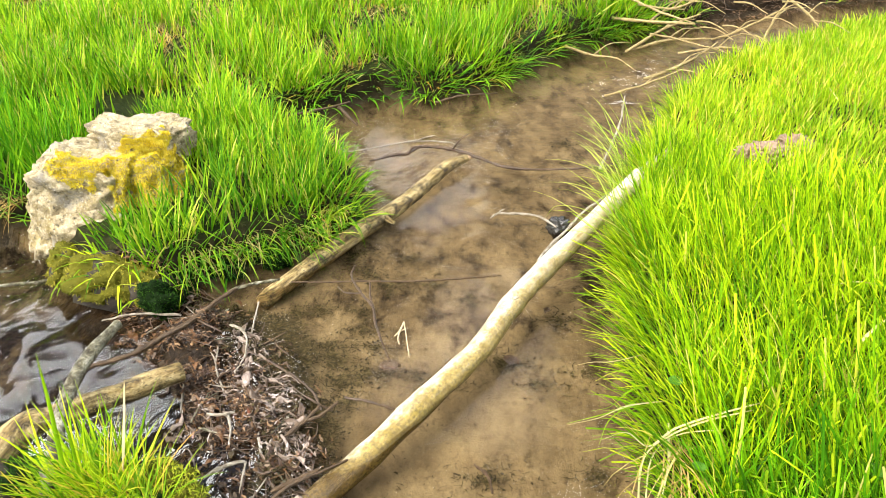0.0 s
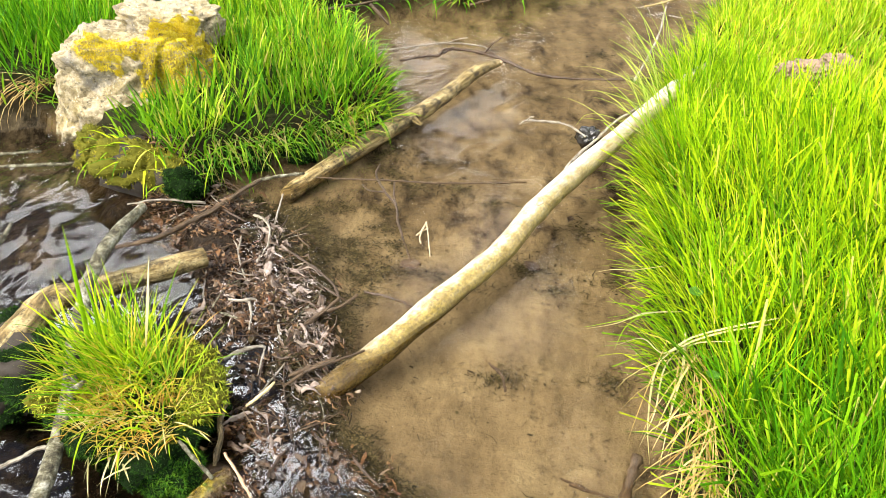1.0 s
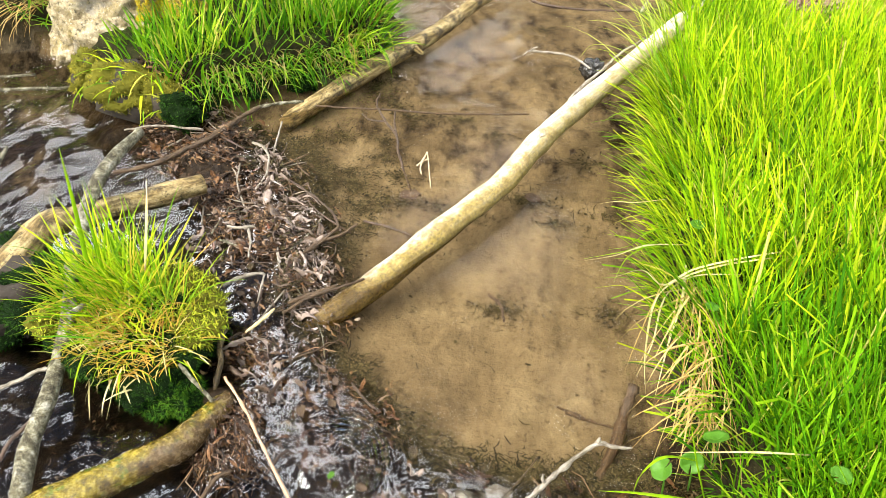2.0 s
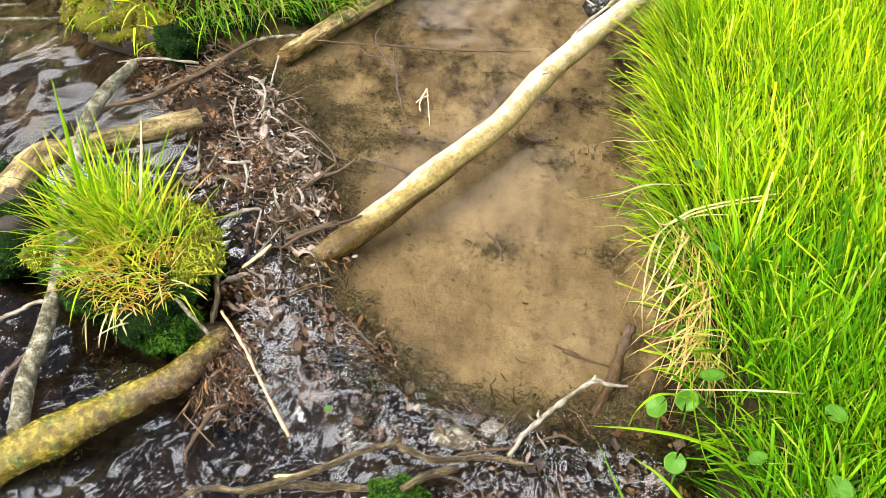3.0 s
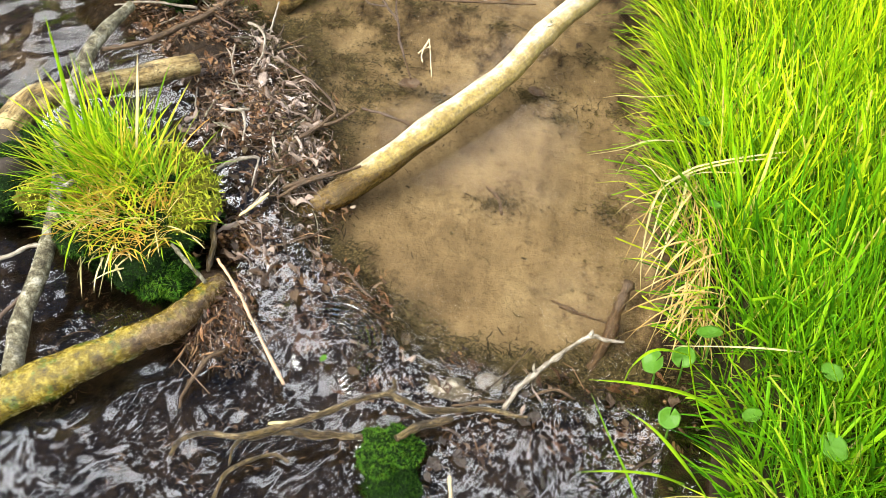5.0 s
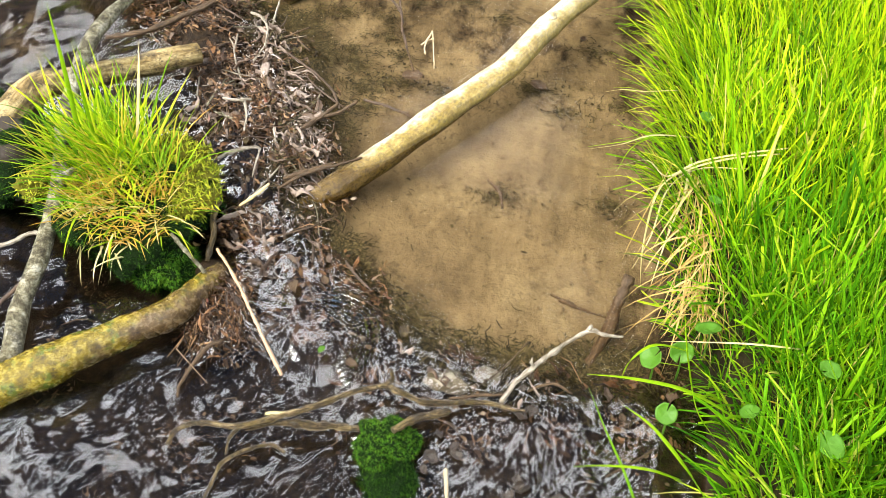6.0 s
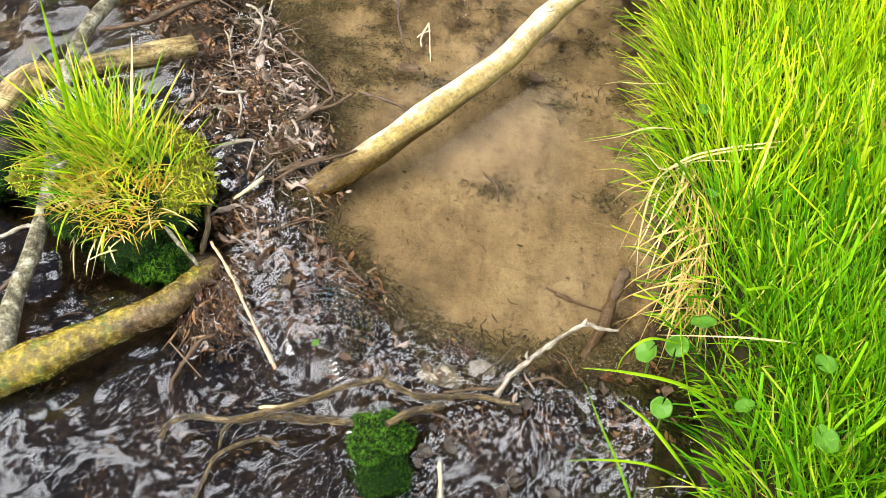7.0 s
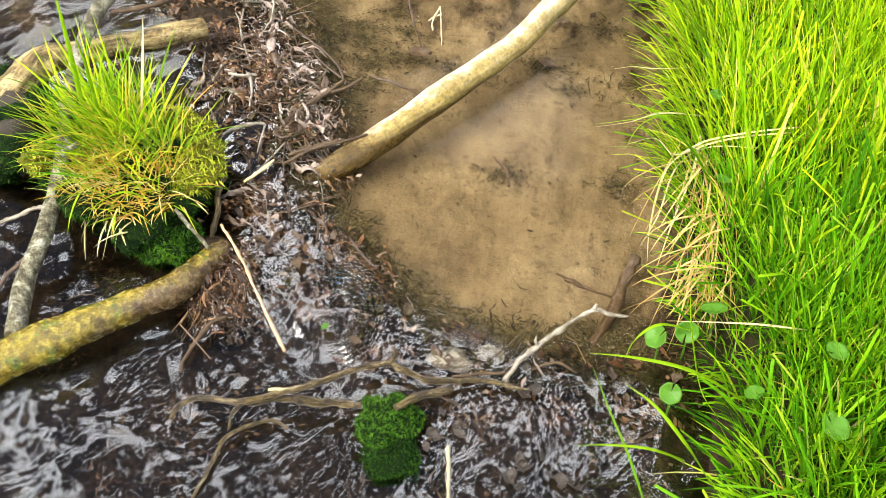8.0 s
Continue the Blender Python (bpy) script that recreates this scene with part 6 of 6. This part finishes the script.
EDGE = "long blades bending over the water"
for pts, w, m, text in (
    ([(0.513, 0.699, 0.160), (0.395, 0.696, 0.240), (0.308, 0.708, 0.240), (0.242, 0.733, 0.200)], 0.010, GRASS_WARM, "broad green blade arching over the dam"),
    ([(0.442, 0.563, 0.140), (0.380, 0.580, 0.220), (0.331, 0.627, 0.240), (0.293, 0.672, 0.220)], 0.009, GRASS_WARM, "broad green blade arching over the dam"),
    ([(0.408, 0.609, 0.120), (0.346, 0.604, 0.150), (0.286, 0.607, 0.140), (0.239, 0.619, 0.100)], 0.006, GRASS_WARM, "thin green blade stretched over the water"),
    ([(0.365, 0.565, 0.040), (0.334, 0.641, 0.060), (0.307, 0.711, 0.060), (0.282, 0.810, 0.040)], 0.005, GRASS, "thin green blade trailing in the water"),
    ([(0.450, 0.845, 0.140), (0.361, 0.808, 0.200), (0.323, 0.786, 0.180), (0.319, 0.784, 0.120)], 0.006, GRASS_WARM, "green blade curling down to the water"),
    ([(0.508, 1.404, 0.150), (0.403, 1.344, 0.200), (0.334, 1.329, 0.190), (0.264, 1.334, 0.160)], 0.006, GRASS_WARM, "pale green blade stretched over the pool"),
    ([(0.486, 1.586, 0.150), (0.388, 1.497, 0.200), (0.338, 1.494, 0.200), (0.305, 1.518, 0.170)], 0.004, STRAW, "pale blade stretched over the pool"),
    ([(0.445, 1.426, 0.160), (0.385, 1.340, 0.200), (0.349, 1.320, 0.180), (0.331, 1.301, 0.130)], 0.005, GRASS_WARM, "green blade hanging over the pool"),
    ([(0.666, 1.317, 0.240), (0.557, 1.278, 0.240), (0.472, 1.258, 0.220), (0.413, 1.227, 0.200), (0.372, 1.257, 0.210), (0.326, 1.274, 0.170)], 0.007, STRAW, "bleached bent blade over the bank edge"),
    ([(0.639, 1.294, 0.240), (0.526, 1.266, 0.230), (0.437, 1.239, 0.200), (0.404, 1.219, 0.150), (0.401, 1.167, 0.050), (0.408, 1.110, -0.010)], 0.007, STRAW, "bleached dead blade hanging into the water"),
    ([(0.568, 1.247, 0.230), (0.474, 1.249, 0.210), (0.429, 1.240, 0.150), (0.414, 1.183, 0.070), (0.386, 1.136, 0.010)], 0.005, STRAW, "bleached dead blade hanging into the water"),
    ([(0.470, 1.296, 0.200), (0.459, 1.219, 0.160), (0.446, 1.180, 0.080), (0.422, 1.089, 0.000)], 0.006, STRAW, "bleached dead blade hanging into the water"),
    ([(0.589, 0.808, 0.240), (0.496, 0.790, 0.260), (0.430, 0.811, 0.220), (0.381, 0.840, 0.170)], 0.005, STRAW, "pale yellow blade lying across the grass"),
    ([(0.459, 0.676, 0.150), (0.409, 0.680, 0.220), (0.374, 0.716, 0.300), (0.355, 0.754, 0.360)], 0.008, GRASS_WARM, "upright green blade on the bank"),
    ([(0.594, 0.501, 0.300), (0.539, 0.513, 0.360), (0.488, 0.523, 0.420)], 0.010, GRASS_WARM, "upright green blade on the bank"),
    ([(-0.761, 1.146, 0.130), (-0.790, 1.221, 0.270), (-0.825, 1.291, 0.380)], 0.010, GRASS_WARM, "tall green blade standing on the tussock"),
    ([(-0.734, 1.151, 0.130), (-0.751, 1.194, 0.240), (-0.777, 1.229, 0.320)], 0.008, GRASS_WARM, "tall green blade standing on the tussock"),
    ([(-0.679, 1.222, 0.120), (-0.678, 1.286, 0.220), (-0.678, 1.326, 0.290)], 0.006, STRAW, "pale upright blade standing on the tussock"),
    ([(-0.695, 1.042, 0.100), (-0.739, 1.009, 0.140), (-0.813, 1.004, 0.140)], 0.007, GRASS_DEEP, "green blade sticking out from the tussock"),
    ([(-0.600, 1.020, 0.090), (-0.638, 1.002, 0.120), (-0.698, 0.992, 0.080), (-0.723, 0.979, 0.030)], 0.006, GRASS_WARM, "green blade drooping from the tussock"),
    ([(-0.659, 0.999, 0.070), (-0.675, 0.972, 0.030), (-0.693, 0.945, -0.030)], 0.007, STRAW, "pale dead blade hanging from the tussock"),
    ([(1.054, 1.640, 0.320), (0.997, 1.659, 0.320), (0.937, 1.675, 0.300)], 0.011, STRAW, "bleached dead blade lying on the grass"),
    ([(0.910, 1.443, 0.300), (0.958, 1.479, 0.320), (1.015, 1.522, 0.320)], 0.009, STRAW, "bleached dead blade lying on the grass"),
    ([(0.660, 2.590, 0.160), (0.552, 2.491, 0.260), (0.493, 2.603, 0.260), (0.448, 2.734, 0.240)], 0.009, BLADE, "pale green blade leaning over the brook"),
    ([(0.599, 2.419, 0.150), (0.506, 2.385, 0.260), (0.471, 2.469, 0.280), (0.447, 2.557, 0.270)], 0.008, BLADE, "pale green blade leaning over the brook"),
    ([(0.588, 2.360, 0.150), (0.480, 2.305, 0.220), (0.401, 2.381, 0.210), (0.344, 2.469, 0.170)], 0.007, BLADE, "pale green blade leaning over the brook"),
    ([(0.526, 2.213, 0.150), (0.410, 2.193, 0.220), (0.341, 2.246, 0.200), (0.311, 2.262, 0.150)], 0.006, BLADE, "pale green blade leaning over the brook"),
    ([(0.498, 1.408, 0.160), (0.385, 1.324, 0.220), (0.328, 1.320, 0.190), (0.271, 1.361, 0.130)], 0.007, STRAW, "pale blade stretched over the pool"),
    ([(0.472, 1.465, 0.160), (0.394, 1.368, 0.220), (0.364, 1.377, 0.170), (0.331, 1.416, 0.120)], 0.006, GRASS_WARM, "green blade hanging over the pool"),
    ([(0.544, 1.548, 0.160), (0.414, 1.498, 0.250), (0.369, 1.601, 0.220), (0.329, 1.725, 0.170)], 0.005, GRASS_WARM, "thin green blade hanging over the pool"),
):
    long_blade(pts, w, m, text, EDGE)

meadow("dead_grass", (-3.2, 3.2, 1.4, 5.5), 1300, 0.11, 0.005, GRASS_DRY, "tan dead grass among the far bank's green blades", on_left, lean=0.9)
meadow("dead_grass", (-3.2, 3.4, 0.6, 5.6), 8000, 0.10, 0.005, STRAW_TAN, "matted tan thatch showing through the far bank's grass", lambda x, y, d: on_left(x, y, d) & (rumple(x, y, 7, 3) < 0.0) & (d > 0.12), lean=1.2, spread=3.0)
meadow("dead_grass", (-0.75, 2.35, -0.30, 2.85), 5200, 0.06, 0.004, GRASS_DRY, "orange-brown dead grass on the back of the small point", lambda x, y, d: (d > 0.03) & (rumple(x, y, 12, 5) > -0.15), lean=1.0)
meadow("dead_grass", (0.6, 0.4, 3.0, 4.6), 800, 0.10, 0.006, GRASS_DRY, "tan dead grass among the bank's green blades", on_right, lean=0.9)

# thin pale blades fanning out from the bank edge
def edge_fan(line, count, way, length, material, seed, label):
    rng = np.random.default_rng(seed)
    p = np.array(line)
    t = rng.uniform(0, len(p) - 1.001, count)
    i = t.astype(int)
    root = p[i] + (p[i + 1] - p[i]) * (t - i)[:, None] + rng.normal(0, 1, (count, 3)) * (0.02, 0.03, 0.01)
    az = way + rng.normal(0, 0.45, count)
    return tagged(ribbons("bank_grass", root, rng.uniform(*length, count), rng.uniform(0.0026, 0.0048, count), az, rng.uniform(0.35, 0.95, count), rng.uniform(0.3, 1.2, count), material, None, 6, True),
                  label, "grass", kind="stuff")


edge_fan([(0.52, 2.05, 0.13), (0.56, 2.3, 0.14), (0.62, 2.55, 0.15), (0.70, 2.8, 0.15)], 46, 2.5, (0.16, 0.34), BLADE, 3, "pale thin blades fanning out over the upper pool")
edge_fan([(0.50, 1.35, 0.14), (0.50, 1.6, 0.14), (0.52, 1.9, 0.14), (0.55, 2.2, 0.14)], 60, 3.2, (0.12, 0.26), GRASS_YELLOW, 4, "thin yellow-green blades fanning out over the pool")
edge_fan([(0.50, 0.95, 0.15), (0.50, 1.15, 0.15), (0.50, 1.45, 0.15)], 26, 3.5, (0.12, 0.24), GRASS_YELLOW, 6, "thin yellow-green blades hanging over the dead straw")
meadow("dead_grass", (0.85, 2.35, 2.2, 3.4), 3000, 0.06, 0.0045, GRASS_DRY, "yellow-brown thatch round the soil heaps", lambda x, y, d: (d > 0.1) & (rumple(x, y, 6, 1) > -0.1), lean=0.9, spread=3.0)

# dead straw hanging from the bank edge
def hanging_straw(name, line, count, label, way=3.94, length=(0.10, 0.24), material=STRAW_TAN, spread=0.012):
    rng = np.random.default_rng(count)
    p = np.array(line)
    t = rng.uniform(0, len(p) - 1.001, count)
    i = t.astype(int)
    root = p[i] + (p[i + 1] - p[i]) * (t - i)[:, None] + rng.normal(0, 1, (count, 3)) * (spread, spread, 0.012)
    az = way + rng.normal(0, 0.38, count)
    tall = rng.uniform(*length, count)
    return tagged(ribbons(name, root, tall, rng.uniform(0.0014, 0.0042, count), az, rng.uniform(1.2, 1.9, count), rng.uniform(0.8, 1.6, count), material, None, 5),
                  label, "dead grass", kind="stuff")


hanging_straw("dead_grass", [(0.49, 0.92, 0.16), (0.49, 1.02, 0.18), (0.49, 1.14, 0.18), (0.50, 1.30, 0.18)], 30, "tan dead grass hanging down the bank face")
hanging_straw("dead_grass", [(0.475, 1.02, 0.15), (0.475, 1.12, 0.17), (0.48, 1.22, 0.19), (0.49, 1.30, 0.20)], 24, "bleached straw hanging down the bank face into the water", 4.45, (0.14, 0.32), STRAW_TAN, 0.024)
hanging_straw("dead_grass", [(0.46, 0.95, 0.12), (0.465, 1.02, 0.14), (0.47, 1.10, 0.15)], 40, "matted tan straw lying against the foot of the bank", 4.5, (0.06, 0.16), STRAW_TAN, 0.014)
hanging_straw("dead_grass", [(-1.8, 2.37, 0.10), (-1.5, 2.42, 0.10), (-1.42, 2.47, 0.10)], 60, "tan dead grass hanging down the far bank face")
POINT_FOOT = [(-0.90, 2.06, 0.09), (-0.76, 2.14, 0.09), (-0.60, 2.25, 0.09), (-0.45, 2.31, 0.09), (-0.36, 2.46, 0.09)]
hanging_straw("dead_grass", POINT_FOOT, 130, "brown dead stems hanging down the face of the small point", -1.0, (0.05, 0.13), spread=0.03)
hanging_straw("bank_grass", POINT_FOOT, 230, "green blades hanging down the face of the small point", -1.0, (0.06, 0.17), GRASS_POINT, 0.035)
